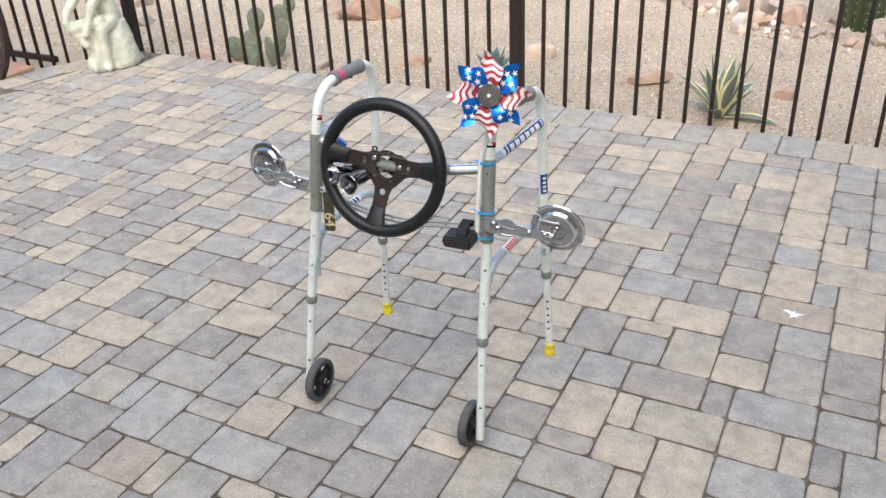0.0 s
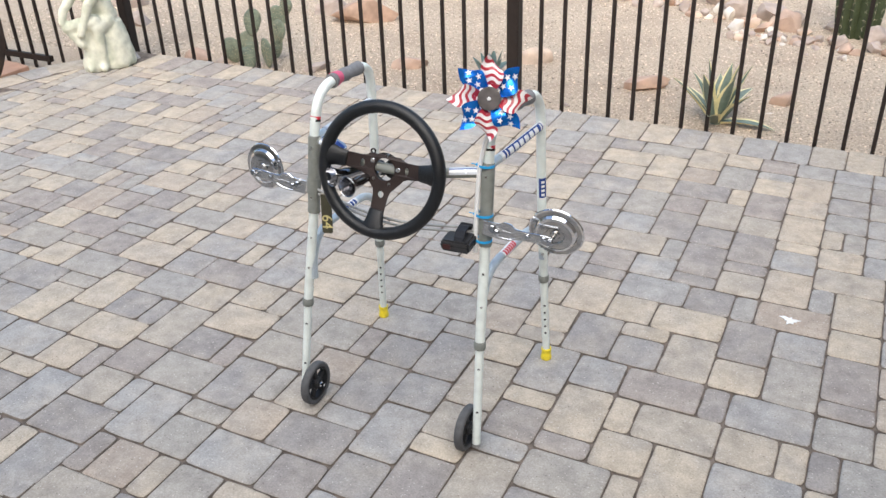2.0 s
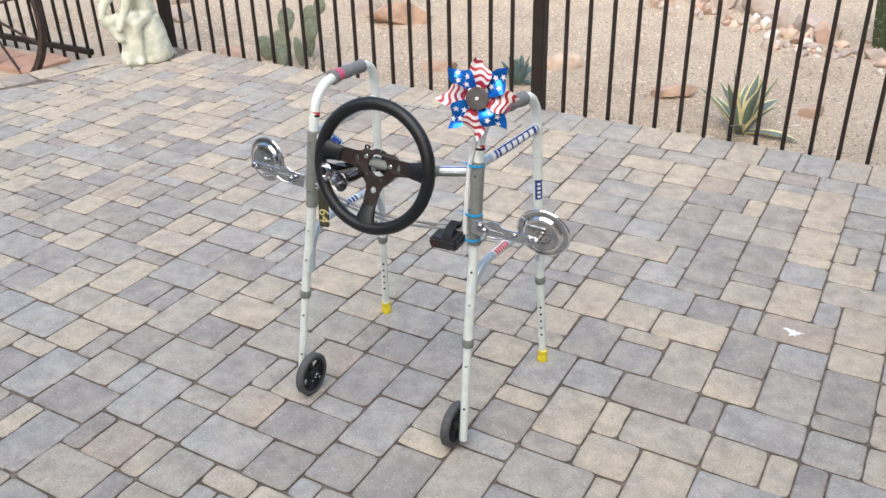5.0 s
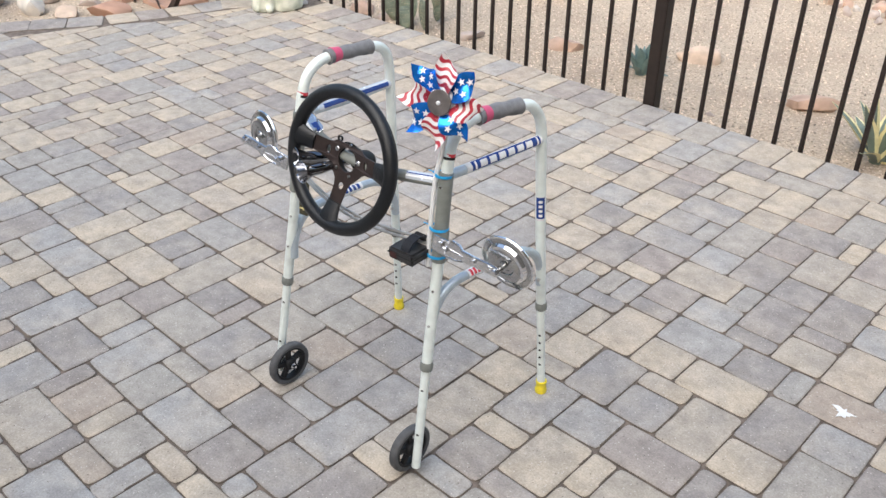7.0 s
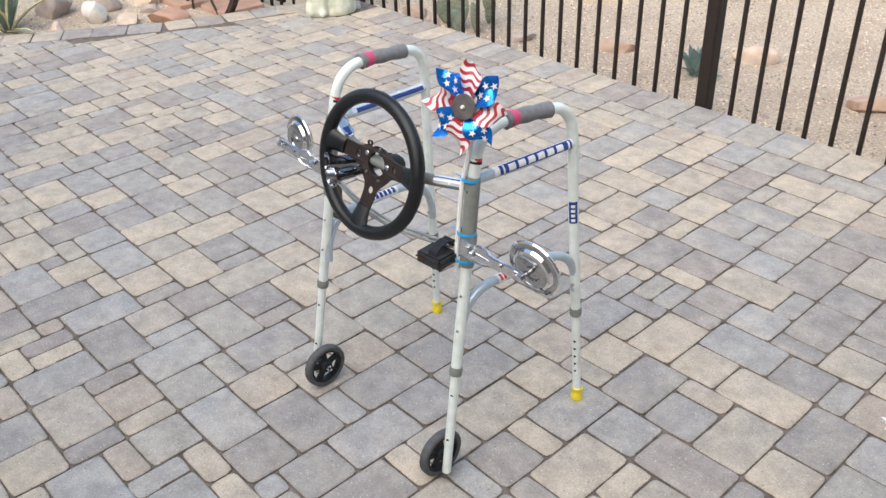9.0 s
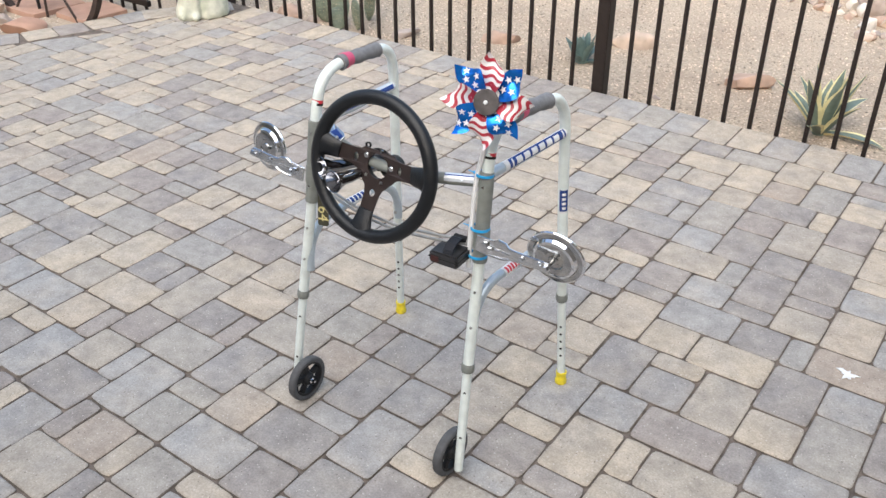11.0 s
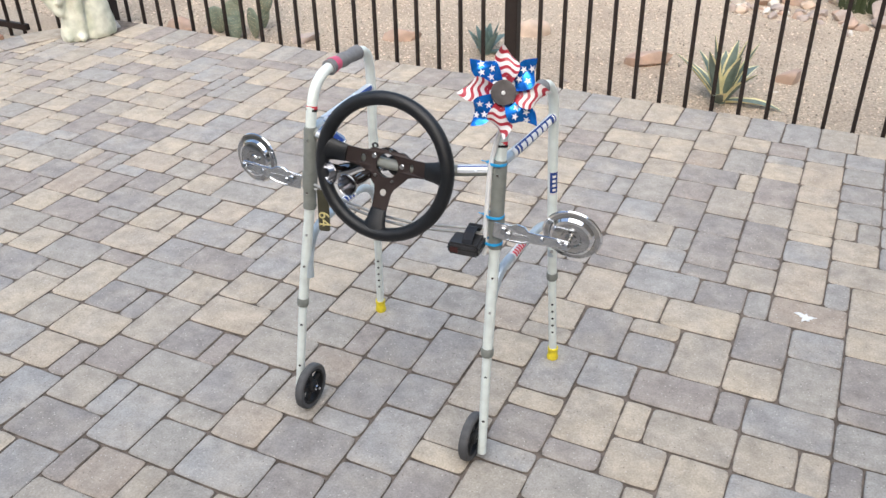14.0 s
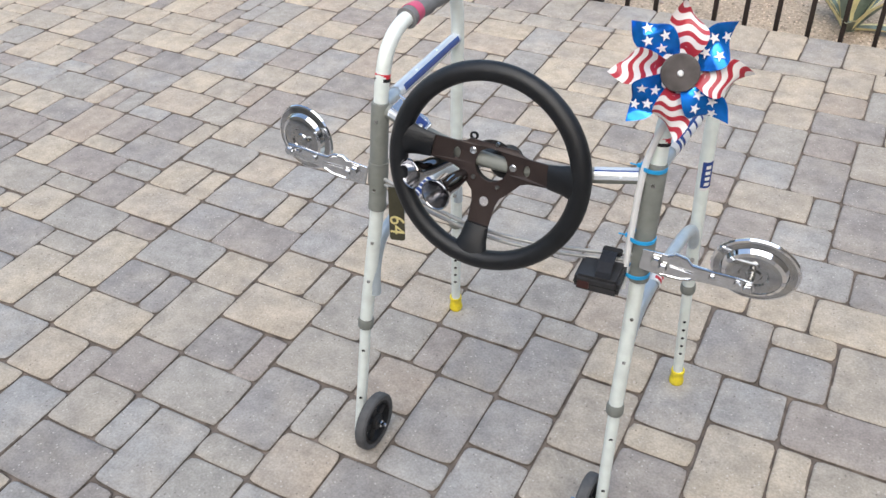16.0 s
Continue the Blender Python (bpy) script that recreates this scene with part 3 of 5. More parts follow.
# small stickers on the legs and low bars
b_r = SIDES["r"]["back"]
wpart("leg_sticker", wrap(along(b_r, 0.575), along(b_r, 0.635), R_LEG + 0.0002, 0, 1, -48, 48, (0.75, -1, 0.2)), NAVY, label="navy leg sticker")
wpart("leg_sticker_edge", wrap(along(b_r, 0.569), along(b_r, 0.575), R_LEG + 0.0002, 0, 1, -48, 48, (0.75, -1, 0.2)), WHITE)
for k in range(4):
    wpart("letter_bar", wrap(along(b_r, 0.581 + 0.013 * k), along(b_r, 0.588 + 0.013 * k), R_LEG + 0.001, 0, 1, -18, 20, (0.75, -1, 0.2), n=4), WHITE)
for key, y0, y1 in (("r", 1.795, 1.875), ("l", 1.83, 1.93)):
    x0 = along(SIDES[key]["front"], 0.5).x + (along(SIDES[key]["back"], 0.45).x - along(SIDES[key]["front"], 0.5).x) * 0.35
    p0, p1 = (x0, y0, 0.516), (x0, y1, 0.5125)
    wpart("bar_sticker", wrap(p0, p1, 0.0115, 0, 1, -75, 75, (0.8, -0.5, 1)), WHITE, label="white sticker with red blocks")
    for k in range(6):
        wpart("letter_bar", wrap(p0, p1, 0.0122, 0.08 + 0.145 * k, 0.08 + 0.145 * k + 0.09, -38, 40, (0.8, -0.5, 1), n=5), RED if key == "r" else NAVY)

# the bowed front cross bar with silver and navy vinyl, and the thin folding rods
CROSS = [(-1.213, 1.728, 0.785), (-1.185, 1.722, 0.783), (-1.12, 1.702, 0.775), (-1.04, 1.687, 0.768), (-0.965, 1.683, 0.765), (-0.89, 1.690, 0.767), (-0.82, 1.708, 0.770), (-0.765, 1.724, 0.774), (-0.737, 1.729, 0.775)]
cross = wpart("cross_bar", tube(spline(CROSS, 5), 0.0125, 16), GREY_PL, label="grey bowed front cross bar")
for (p, q), u in zip(((CROSS[6], CROSS[7]), (CROSS[1], CROSS[2])), (0, 1)):
    wpart("vinyl_strip", wrap(p, q, 0.0128, -0.1, 1.05, -60, 60, (0.1, -0.5, 1)), SILVER_VINYL, cross, "silver and navy vinyl strip")
    wpart("vinyl_stripe", wrap(p, q, 0.0136, -0.1, 1.05, -6, 3, (0.1, -0.5, 1)), NAVY, cross)
    wpart("vinyl_stripe", wrap(p, q, 0.0136, -0.1, 1.05, 18, 34, (0.1, -0.5, 1)), WHITE, cross)
clip_m = frame_from((-1.148, 1.712, 0.797), (0.10, -0.55, 1.0), (0.90, -0.34, -0.06))
clip = wpart("bar_clip", slab([[(-0.036, -0.010), (0.030, -0.011), (0.040, -0.006), (0.040, 0.006), (0.028, 0.011), (-0.036, 0.010)]], 0.003, clip_m, 0.001), CHROME, cross, "bright folded steel clip over the bar")
wpart("clip_wing", block((0.024, 0.003, 0.024), clip_m @ pose(-0.020, 0.011, 0.010, 14), 0.001), CHROME, cross)
wpart("clip_stripe", slab([[(0.004, -0.008), (0.036, -0.006), (0.036, 0.004), (0.008, 0.006)]], 0.0012, clip_m @ pose(0, 0, 0.0034), 0.0002), NAVY, cross)
wpart("clip_bolt", lathe([(0.0, 0.007), (0.0042, 0.0065), (0.0055, 0.003), (0.0055, 0.0)], clip_m @ pose(0.030, -0.009, 0.001), 12), STEEL, cross)
for dz in (0.0, -0.012):
    rod = [(-1.215, 1.705, 0.660 + dz), (-1.10, 1.685, 0.640 + dz), (-0.975, 1.676, 0.630 + dz), (-0.85, 1.686, 0.634 + dz), (-0.74, 1.708, 0.642 + dz)]
    wpart("folding_rod", tube(spline(rod, 5), 0.0034, 10), ROD, label="thin folding rod")


# ---- the steering wheel ----
SW = (-0.9817, 1.6689, 0.7678)
sw_m = frame_from(SW, (0.034, -0.969, 0.243), (1, 0, 0))
SPIN = -5.0
sw = thing("steering_wheel", "black three-spoke racing steering wheel bolted to the cross bar", "steering wheel", SW)
S0 = Matrix.Translation(-Vector(SW)) @ sw_m @ pose(0, 0, 0, 0, 0, SPIN)


def dished(bm):
    """The spokes rise from the hub plate to the rim."""
    for v in bm.verts:
        r = math.hypot(v.co.x, v.co.y)
        v.co.z += 0.0195 * min(1.0, max(0.0, (r - 0.05) / 0.09))
    bm.transform(S0)
    return bm


rim_bm = bmesh.new()
ring = []
for k in range(72):
    q = 2 * math.pi * k / 72
    ring.append([rim_bm.verts.new(((0.1530 + 0.0160 * math.cos(w)) * math.cos(q), (0.1530 + 0.0160 * math.cos(w)) * math.sin(q), 0.0150 * math.sin(w) * (1 + 0.06 * math.sin(3 * q)))) for w in [2 * math.pi * j / 16 for j in range(16)]])
for k in range(72):
    for j in range(16):
        rim_bm.faces.new((ring[k][j], ring[(k + 1) % 72][j], ring[(k + 1) % 72][(j + 1) % 16], ring[k][(j + 1) % 16]))
rim_bm.transform(Matrix.Translation((0, 0, 0.0215)))
rim_bm.transform(S0)
part("rim", rim_bm, LEATHER, sw, "black leather rim")
outline = []
for c in (-90, 9, 176):
    d = Vector((math.cos(radians(c)), math.sin(radians(c))))
    s = Vector((-d.y, d.x))
    outline.append((c, d, s))
plate_loop = []
for c, d, s in outline:
    for r, w in ((0.044, -0.030), (0.050, -0.024), (0.064, -0.0195), (0.104, -0.0175), (0.104, 0.0175), (0.064, 0.0195), (0.050, 0.024), (0.044, 0.030)):
        plate_loop.append(tuple(d * r + s * w))
holes = [circle(0.0280, n=28)]
for c, d, s in outline:
    holes.append(circle(0.0085, *(d * 0.062), 16) if c == -90 else circle(0.0085, *(d * 0.060), 18, 0.75, 1.2))
plate = part("hub_plate", dished(slab([plate_loop] + holes, 0.003, bevel=0.0005)), PLATE, sw, "bronze anodised three-arm hub plate")
for k in range(5):
    q, z = radians(155 - 72 * k), 1.35 if k in (0, 2) else 0.85
    part("hub_bolt", dished(lathe([(0.0, 0.0045), (0.0036, 0.0042), (0.0046, 0.0028), (0.0046, 0.0)], pose(0.037 * math.cos(q), 0.037 * math.sin(q), 0.001) @ Matrix.Diagonal((z, z, 1, 1)), 12)), BRACKET if k in (0, 2) else STEEL, plate, "bright zinc hub bolt" if k in (0, 2) else "")
for c, d, s in outline:
    bm = bmesh.new()
    prev = None
    for r, w, h in ((0.098, 0.0195, 0.006), (0.108, 0.0210, 0.0085), (0.122, 0.0230, 0.0105), (0.137, 0.0275, 0.0125), (0.150, 0.0400, 0.0130)):
        loop = [bm.verts.new((*(d * r + s * w * math.cos(a)), h * math.sin(a) + 0.002)) for a in [2 * math.pi * j / 14 for j in range(14)]]
        if prev:
            for j in range(14):
                bm.faces.new((prev[j], prev[(j + 1) % 14], loop[(j + 1) % 14], loop[j]))
        else:
            bm.faces.new(loop[::-1])
        prev = loop
    part("spoke_pad", dished(bm), LEATHER, sw, "black padded spoke end")
part("mount", dished(lathe([(0.0, -0.060), (0.022, -0.058), (0.030, -0.046), (0.031, -0.018), (0.026, -0.014), (0.0, -0.014)], pose(0.012, 0.000, -0.004) @ Matrix.Diagonal((0.8, 0.8, 1, 1)), 24)), BLACK_PL, sw, "black rounded mount behind the plate")
part("switch_loop", dished(lathe([(0.005, -0.002), (0.0085, -0.002), (0.0085, 0.002), (0.005, 0.002), (0.005, -0.002)], pose(-0.040, 0.036, -0.008) @ Matrix.Diagonal((0.8, 0.8, 1, 1)), 16)), BLACK_PL, sw, "small black ring behind the plate")
# the boss behind the plate holds the wheel to the cross bar
part("boss", dished(lathe([(0.032, -0.014), (0.036, -0.013), (0.040, -0.006), (0.041, -0.002), (0.0300, -0.002), (0.0295, -0.008), (0.0295, -0.014), (0.032, -0.014)], pose(0, 0, 0), 28)), BLACK_PL, sw, "black mounting boss")


# ---- round car horns on leaf brackets, clamped to the front legs ----
def make_disc(centre, normal, radius, bolt, clamp):
    c = Vector(centre)
    leg = SIDES["r" if clamp[0] > -1 else "l"]["front"]
    t = thing("disc_horn", "round plated steel car horn on a bracket clamped to the walker", "horn", c, group="round car horns")
    m = frame_from((0, 0, 0), normal, (1, 0, 0))
    k = radius / 0.065
    prof = [(0.0, 0.0125), (0.010, 0.0125), (0.0125, 0.0100), (0.020, 0.0098), (0.0225, 0.0125), (0.040, 0.0120), (0.0455, 0.0100), (0.0500, 0.0040), (0.0520, 0.0030), (0.0610, 0.0028), (0.0640, 0.0015), (0.0650, -0.001), (0.0640, -0.003), (0.058, -0.004), (0.050, -0.008), (0.040, -0.020), (0.0, -0.024)]
    disc = part("disc", lathe([(r * k, h) for r, h in prof], m, 64), PEWTER, t, "dull plated steel disc")
    part("ring", lathe([(0.0500 * k, 0.0042), (0.0462 * k, 0.0110), (0.0405 * k, 0.0128), (0.0405 * k, 0.0118), (0.0455 * k, 0.0098), (0.0500 * k, 0.0036)], m, 64), CHROME, disc, "chromed raised ring")
    part("flange_edge", lathe([(0.0605 * k, 0.0030), (0.0640 * k, 0.0022), (0.0656 * k, -0.0008), (0.0646 * k, -0.0032), (0.0628 * k, 0.0)], m, 64), CHROME, disc, "rolled chrome edge")
    b, a = Vector(bolt) - c, Vector(clamp) - c
    d = b - a
    length = d.length
    s = 1.0 if d.x > 0 else -1.0
    am = frame_from(a, Vector((0.12, -1, 0.15)), d)
    top = [(-0.020, 0.012 * s), (0.018, 0.013 * s), (0.028, 0.018 * s), (0.046, 0.016 * s), (0.056, 0.009 * s), (length * 0.60, 0.008 * s), (length * 0.85, 0.009 * s), (length + 0.004, 0.008 * s), (length + 0.008, 0.0)]
    low = [(length + 0.004, -0.008 * s), (length * 0.85, -0.008 * s), (length * 0.62, -0.009 * s), (0.060, -0.011 * s), (0.045, -0.015 * s), (0.012, -0.016 * s), (-0.020, -0.014 * s)]
    top, low = [(x, y * 1.25) for x, y in top], [(x, y * 1.25) for x, y in low]
    arm = part("bracket", slab([top + low], 0.0030, am, 0.0010), BRACKET, t, "stamped steel bracket")
    part("bracket_rib", sweep(bmesh.new(), [am @ Vector((x, y - 0.001 * s, 0.0030)) for x, y in top[1:8]], 0.0026, 8), CHROME, arm)
    part("bracket_rib", sweep(bmesh.new(), [am @ Vector((x, y + 0.001 * s, 0.0030)) for x, y in low[3:6]], 0.0022, 8), CHROME, arm)
    part("bracket_rib", sweep(bmesh.new(), [am @ Vector((0.024, 0.001 * s, 0.0025)), am @ Vector((0.060, -0.001 * s, 0.0025))], 0.0020, 8), CHROME, arm)
    for x, y, z in ((0.002, 0.003 * s, 1.2), (0.014, -0.005 * s, 1.1), (length * 0.62, 0.0, 0.8), (length, 0.0, 1.2), (length - 0.016, 0.003 * s, 0.8)):
        bm = lathe([(0.0, 0.0085), (0.0052, 0.0085), (0.0062, 0.0070), (0.0062, 0.002), (0.0095, 0.002), (0.0095, 0.0)], am @ pose(x, y, 0.0015) @ Matrix.Diagonal((z, z, z, 1)), 6)
        part("bolt", bm, CHROME, arm, "hex bolt with washer")
    part("standoff", sweep(bmesh.new(), [b, b * 0.35 + Vector((0, 0.006, 0))], 0.0055, 12), STEEL, t)
    part("clamp", lathe([(0.0163, -0.022), (0.0182, -0.022), (0.0182, 0.022), (0.0163, 0.022)], frame_from(along(leg, clamp[2] - 0.004) - c, along(leg, 0.72) - along(leg, 0.62)), 20), GREY_PL, t, "steel clamp ring")
    return t


make_disc((-0.569, 1.741, 0.646), (0.05, -0.975, -0.20), 0.0675, (-0.572, 1.711, 0.638), (-0.712, 1.690, 0.652))
make_disc((-1.395, 1.737, 0.679), (-0.10, -0.990, 0.075), 0.0635, (-1.382, 1.713, 0.684), (-1.255, 1.688, 0.670))


# ---- twin air horns below the cross bar ----
def horn(mouth, throat, r):
    a, b = Vector(mouth), Vector(throat)
    h = thing("horn", "chromed trumpet air horn fixed under the cross bar", "horn", b, group="twin chrome horns")
    d = a - b
    n = d.length
    prof = [(0.007, 0.0), (0.0085, 0.02), (0.0105, n * 0.45), (0.0145, n * 0.68), (r * 0.62, n * 0.84), (r * 0.86, n * 0.94), (r, n), (r * 1.05, n + 0.0015), (r * 1.06, n + 0.003), (r * 1.02, n + 0.0042), (r * 0.96, n + 0.003)]
    trumpet = part("trumpet", lathe(prof, frame_from((0, 0, 0), d, (0, 0, 1)), 40), HORN_CHROME, h, "flared chrome trumpet")
    inner = [(r * 0.965, n + 0.003), (r * 0.84, n * 0.955), (r * 0.70, n * 0.88), (r * 0.50, n * 0.78), (0.010, n * 0.6), (0.006, n * 0.45), (0.0, n * 0.45)]
    part("bell", lathe(inner, frame_from((0, 0, 0), d, (0, 0, 1)), 40), BELL, trumpet, "chrome inner bell, darkened for its reflections")
    part("throat", lathe([(0.0, -0.028), (0.012, -0.028), (0.0135, -0.024), (0.0135, -0.004), (0.0105, 0.006), (0.0075, 0.012)], frame_from((0, 0, 0), d, (0, 0, 1)), 18), BLACK_PL, h, "black compressor cap")
    return h


horn((-1.036, 1.584, 0.750), (-1.022, 1.722, 0.736), 0.0240)
horn((-1.100, 1.620, 0.750), (-1.052, 1.735, 0.736), 0.0240)

# ---- tag with a number, hung from the folding rod ----
tag = thing("number_tag", "olive metal tag with the number 64, hanging by the sleeve", "tag", (-1.178, 1.690, 0.600))
tm = frame_from((0, 0, 0), (0.25, -1, 0.12), (0, 0, -1))
part("plate", slab([[(-0.052, -0.0135), (0.050, -0.0135), (0.0535, -0.010), (0.0535, 0.010), (0.050, 0.0135), (-0.052, 0.0135)]], 0.003, tm), TAG, tag, "olive metal plate")
part("number", lettering("64", 0.040, 0.0006, tm @ pose(0.022, 0, 0.0026)), TAG_INK, tag, "worn yellow number 64", smooth=False)
part("hanger", sweep(bmesh.new(), [tm @ Vector((-0.05, 0, 0)), tm @ Vector((-0.058, 0, 0.001)), (-0.004, 0.012, 0.064)], 0.002, 8), STEEL, tag)

# ---- black lamp box strapped to the rod ----
BX = (-0.790, 1.676, 0.622)
box = thing("lamp_box", "small black lamp box strapped to the folding rod", "lamp", BX)
bm_ = pose(0, 0, 0, 0, 0, 4)
part("case", block((0.072, 0.060, 0.030), bm_ @ pose(0, -0.006, -0.012), 0.005), CASE, box, "black plastic case")
part("lens", block((0.020, 0.003, 0.014), bm_ @ pose(-0.020, -0.0360, -0.013), 0.0012), DIM_RED, box, "dull red lens strip")
# black band in place of the shaded groove between the case halves
part("seam_band", block((0.0732, 0.0612, 0.0015), bm_ @ pose(0, -0.006, -0.010), 0.0), DARK, box)
band = [(0.030, 0.006), (0.026, 0.020), (0.010, 0.026), (-0.012, 0.022), (-0.026, 0.012), (-0.030, 0.002)]
for x, w in ((0.008, 0.024),):
    bm = bmesh.new()
    rows = []
    for y, z in band:
        rows.append([bm.verts.new(bm_ @ Vector((x + dx, y, z + dz))) for dx, dz in ((-w / 2, 0), (w / 2, 0), (w / 2, -0.003), (-w / 2, -0.003))])
    for r0, r1 in zip(rows, rows[1:]):
        for j in range(4):
            bm.faces.new((r0[j], r0[(j + 1) % 4], r1[(j + 1) % 4], r1[j]))
    bm.faces.new(rows[0])
    bm.faces.new(rows[-1][::-1])
    part("strap", bm, STRAP, box, "black webbing strap", smooth=False)
part("buckle", block((0.032, 0.012, 0.010), bm_ @ pose(0.010, 0.022, 0.020, 20), 0.002), BLACK_PL, box, "black strap buckle")

# ---- pinwheel on its white stick, tied to the leg ----
PW = Vector((-0.719, 1.700, 0.971))
pin = thing("pinwheel", "red, white and blue foil pinwheel tied to the walker leg", "pinwheel", PW)
pw_n = Vector((0.30, -1.0, 0.28)).normalized()
pm = frame_from((0, 0, 0), pw_n, (1, 0, 0))


def star_loop(cx, cy, r, turn=0.0):
    return [(cx + (r if k % 2 == 0 else r * 0.42) * math.sin(math.pi * k / 5 + turn), cy + (r if k % 2 == 0 else r * 0.42) * math.cos(math.pi * k / 5 + turn)) for k in range(10)]


def petal_point(u, v):
    """A pinwheel vane: u runs out from the hub, v across; it swells forward, and one corner runs out to a point."""
    r = 0.016 + 0.066 * u - 0.012 * v * u ** 3
    half = (0.009 + 0.0175 * math.sin(math.pi * min(0.5, 0.75 * u))) * (1.0 if u < 0.70 else 1 - 0.62 * ((u - 0.70) / 0.30) ** 1.4)
    x = v * half - 0.006 * u * u
    z = 0.003 + 0.020 * math.sin(math.pi * min(1.0, u * 1.05)) * (0.45 + 0.65 * v) - 0.010 * v * u + 0.006 * v * v
    return Vector((x, r, z))


def stripe_material():
    """Wavy red and white bands across a foil vane, dark red next to the hub."""
    m = bpy.data.materials.new("striped_foil")
    m.use_nodes = True
    nt, n = m.node_tree, m.node_tree.nodes
    bsdf = n["Principled BSDF"]
    bsdf.inputs["Roughness"].default_value = 0.3
    uv = n.new("ShaderNodeUVMap")
    sep = n.new("ShaderNodeSeparateXYZ")
    nt.links.new(uv.outputs[0], sep.inputs[0])

    def calc(op, a, c):
        q = n.new("ShaderNodeMath")
        q.operation = op
        for slot, val in ((0, a), (1, c)):
            if isinstance(val, (int, float)):
                q.inputs[slot].default_value = val
            else:
                nt.links.new(val, q.inputs[slot])
        return q.outputs[0]
    wave = calc("MULTIPLY", calc("SINE", calc("MULTIPLY", sep.outputs[1], 9.0), 0), 0.05)
    band = calc("FRACT", calc("MULTIPLY", calc("ADD", sep.outputs[0], wave), 4.6), 0)
    red = calc("LESS_THAN", band, 0.44)
    inner = calc("LESS_THAN", sep.outputs[0], 0.26)
    fac = calc("MAXIMUM", red, inner)
    mix = n.new("ShaderNodeMix")
    mix.data_type = "RGBA"
    mix.inputs["A"].default_value, mix.inputs["B"].default_value = (0.80, 0.77, 0.76, 1), (0.42, 0.03, 0.05, 1)
    nt.links.new(fac, mix.inputs["Factor"])
    nt.links.new(mix.outputs["Result"], bsdf.inputs["Base Color"])
    return m


FOIL_STRIPE = stripe_material()


def vane(k, kind):
    turn = pm @ pose(0, 0, 0, 0, 0, -45 * k - 48)
    bm = bmesh.new()
    layer = bm.loops.layers.uv.new("UVMap")
    nu, nv = 12, 8
    place = {}

    def grid(back):
        rows = []
        for i in range(nu + 1):
            row = []
            for j in range(nv + 1):
                u, v = i / nu, -1 + 2 * j / nv
                q = bm.verts.new(turn @ (petal_point(u, v) - Vector((0, 0, back))))
                place[q] = (u, (v + 1) / 2)
                row.append(q)
            rows.append(row)
        return rows
    front, backp = grid(0.0), grid(0.0007)
    for i in range(nu):
        for j in range(nv):
            bm.faces.new((front[i][j], front[i][j + 1], front[i + 1][j + 1], front[i + 1][j]))
            bm.faces.new((backp[i][j], backp[i + 1][j], backp[i + 1][j + 1], backp[i][j + 1]))
    for i in range(nu):
        for j in (0, nv):
            bm.faces.new((front[i][j], front[i + 1][j], backp[i + 1][j], backp[i][j]))
    for f in bm.faces:
        for lp in f.loops:
            lp[layer].uv = place[lp.vert]
    ob = part("vane", bm, FOIL_BLUE if kind == "star" else FOIL_STRIPE, pin, "blue foil vane with white stars" if kind == "star" else "red and white wavy-striped foil vane")
    if kind == "star":
        for u, v in ((0.36, -0.1), (0.56, 0.45), (0.62, -0.42), (0.84, -0.05)):
            c, eps = petal_point(u, v), 0.02
            du, dv = petal_point(u + eps, v) - c, petal_point(u, v + eps) - c
            sm = turn @ frame_from(c, dv.cross(du), (1, 0.2, 0))
            part("star", slab([star_loop(0, 0, 0.0080, 0.3 * k)], 0.0004, sm @ pose(0, 0, 0.0012), 0.0), FOIL_WHITE, ob, smooth=False)
    return ob


for k in range(8):
    vane(k, "star" if k % 2 == 0 else "stripe")
part("hub_disc", lathe([(0.0, 0.0215), (0.012, 0.0212), (0.0245, 0.0200), (0.0260, 0.0185), (0.0255, 0.0175), (0.0, 0.0185)], pm, 32), HUB_DISC, pin, "smoky brown centre disc")
part("hub_pin", lathe([(0.0, 0.0270), (0.003, 0.0262), (0.0042, 0.0235), (0.0042, 0.0200)], pm, 14), WHITE, pin, "white centre pin")
part("back_cap", lathe([(0.0, -0.012), (0.009, -0.011), (0.010, 0.004), (0.030, 0.005), (0.030, 0.008), (0.0, 0.008)], pm, 20), WHITE, pin)
fr = SIDES["r"]["front"]
stick_pts = [PW + pw_n * -0.010 + Vector((0, 0.0, 0.004)), PW + Vector((0.0, 0.012, -0.05)), along(fr, 0.84) + Vector((-0.006, -0.019, 0)), along(fr, 0.78) + Vector((-0.017, -0.014, 0)), along(fr, 0.66) + Vector((-0.0205, -0.013, 0)), along(fr, 0.575) + Vector((-0.021, -0.011, 0))]
part("stick", tube([p - PW for p in spline(stick_pts, 5)], 0.0054, 12), WHITE, pin, "white plastic stick")
for z in (0.795, 0.672, 0.607):
    c = along(fr, z)
    r = 0.0195 if z < 0.79 else 0.0180
    d = (along(fr, 0.8) - along(fr, 0.6)).normalized()
    m = frame_from(c + Vector((-0.004, -0.003, 0)), d)
    bm = lathe([(r, -0.0028), (r + 0.0022, -0.0028), (r + 0.0022, 0.0028), (r, 0.0028), (r, -0.0028)], m, 28)
    block((0.007, 0.006, 0.006), m @ pose(-r - 0.003, -0.006, 0), 0.001, bm, 1)
    sweep(bm, [m @ Vector((-r - 0.004, -0.006, 0)), m @ Vector((-r - 0.016, -0.012, 0.003))], 0.0012, 6)
    solid("cable_tie", bm, ZIP, "blue nylon cable tie round the walker leg", "cable tie", group="blue cable ties")


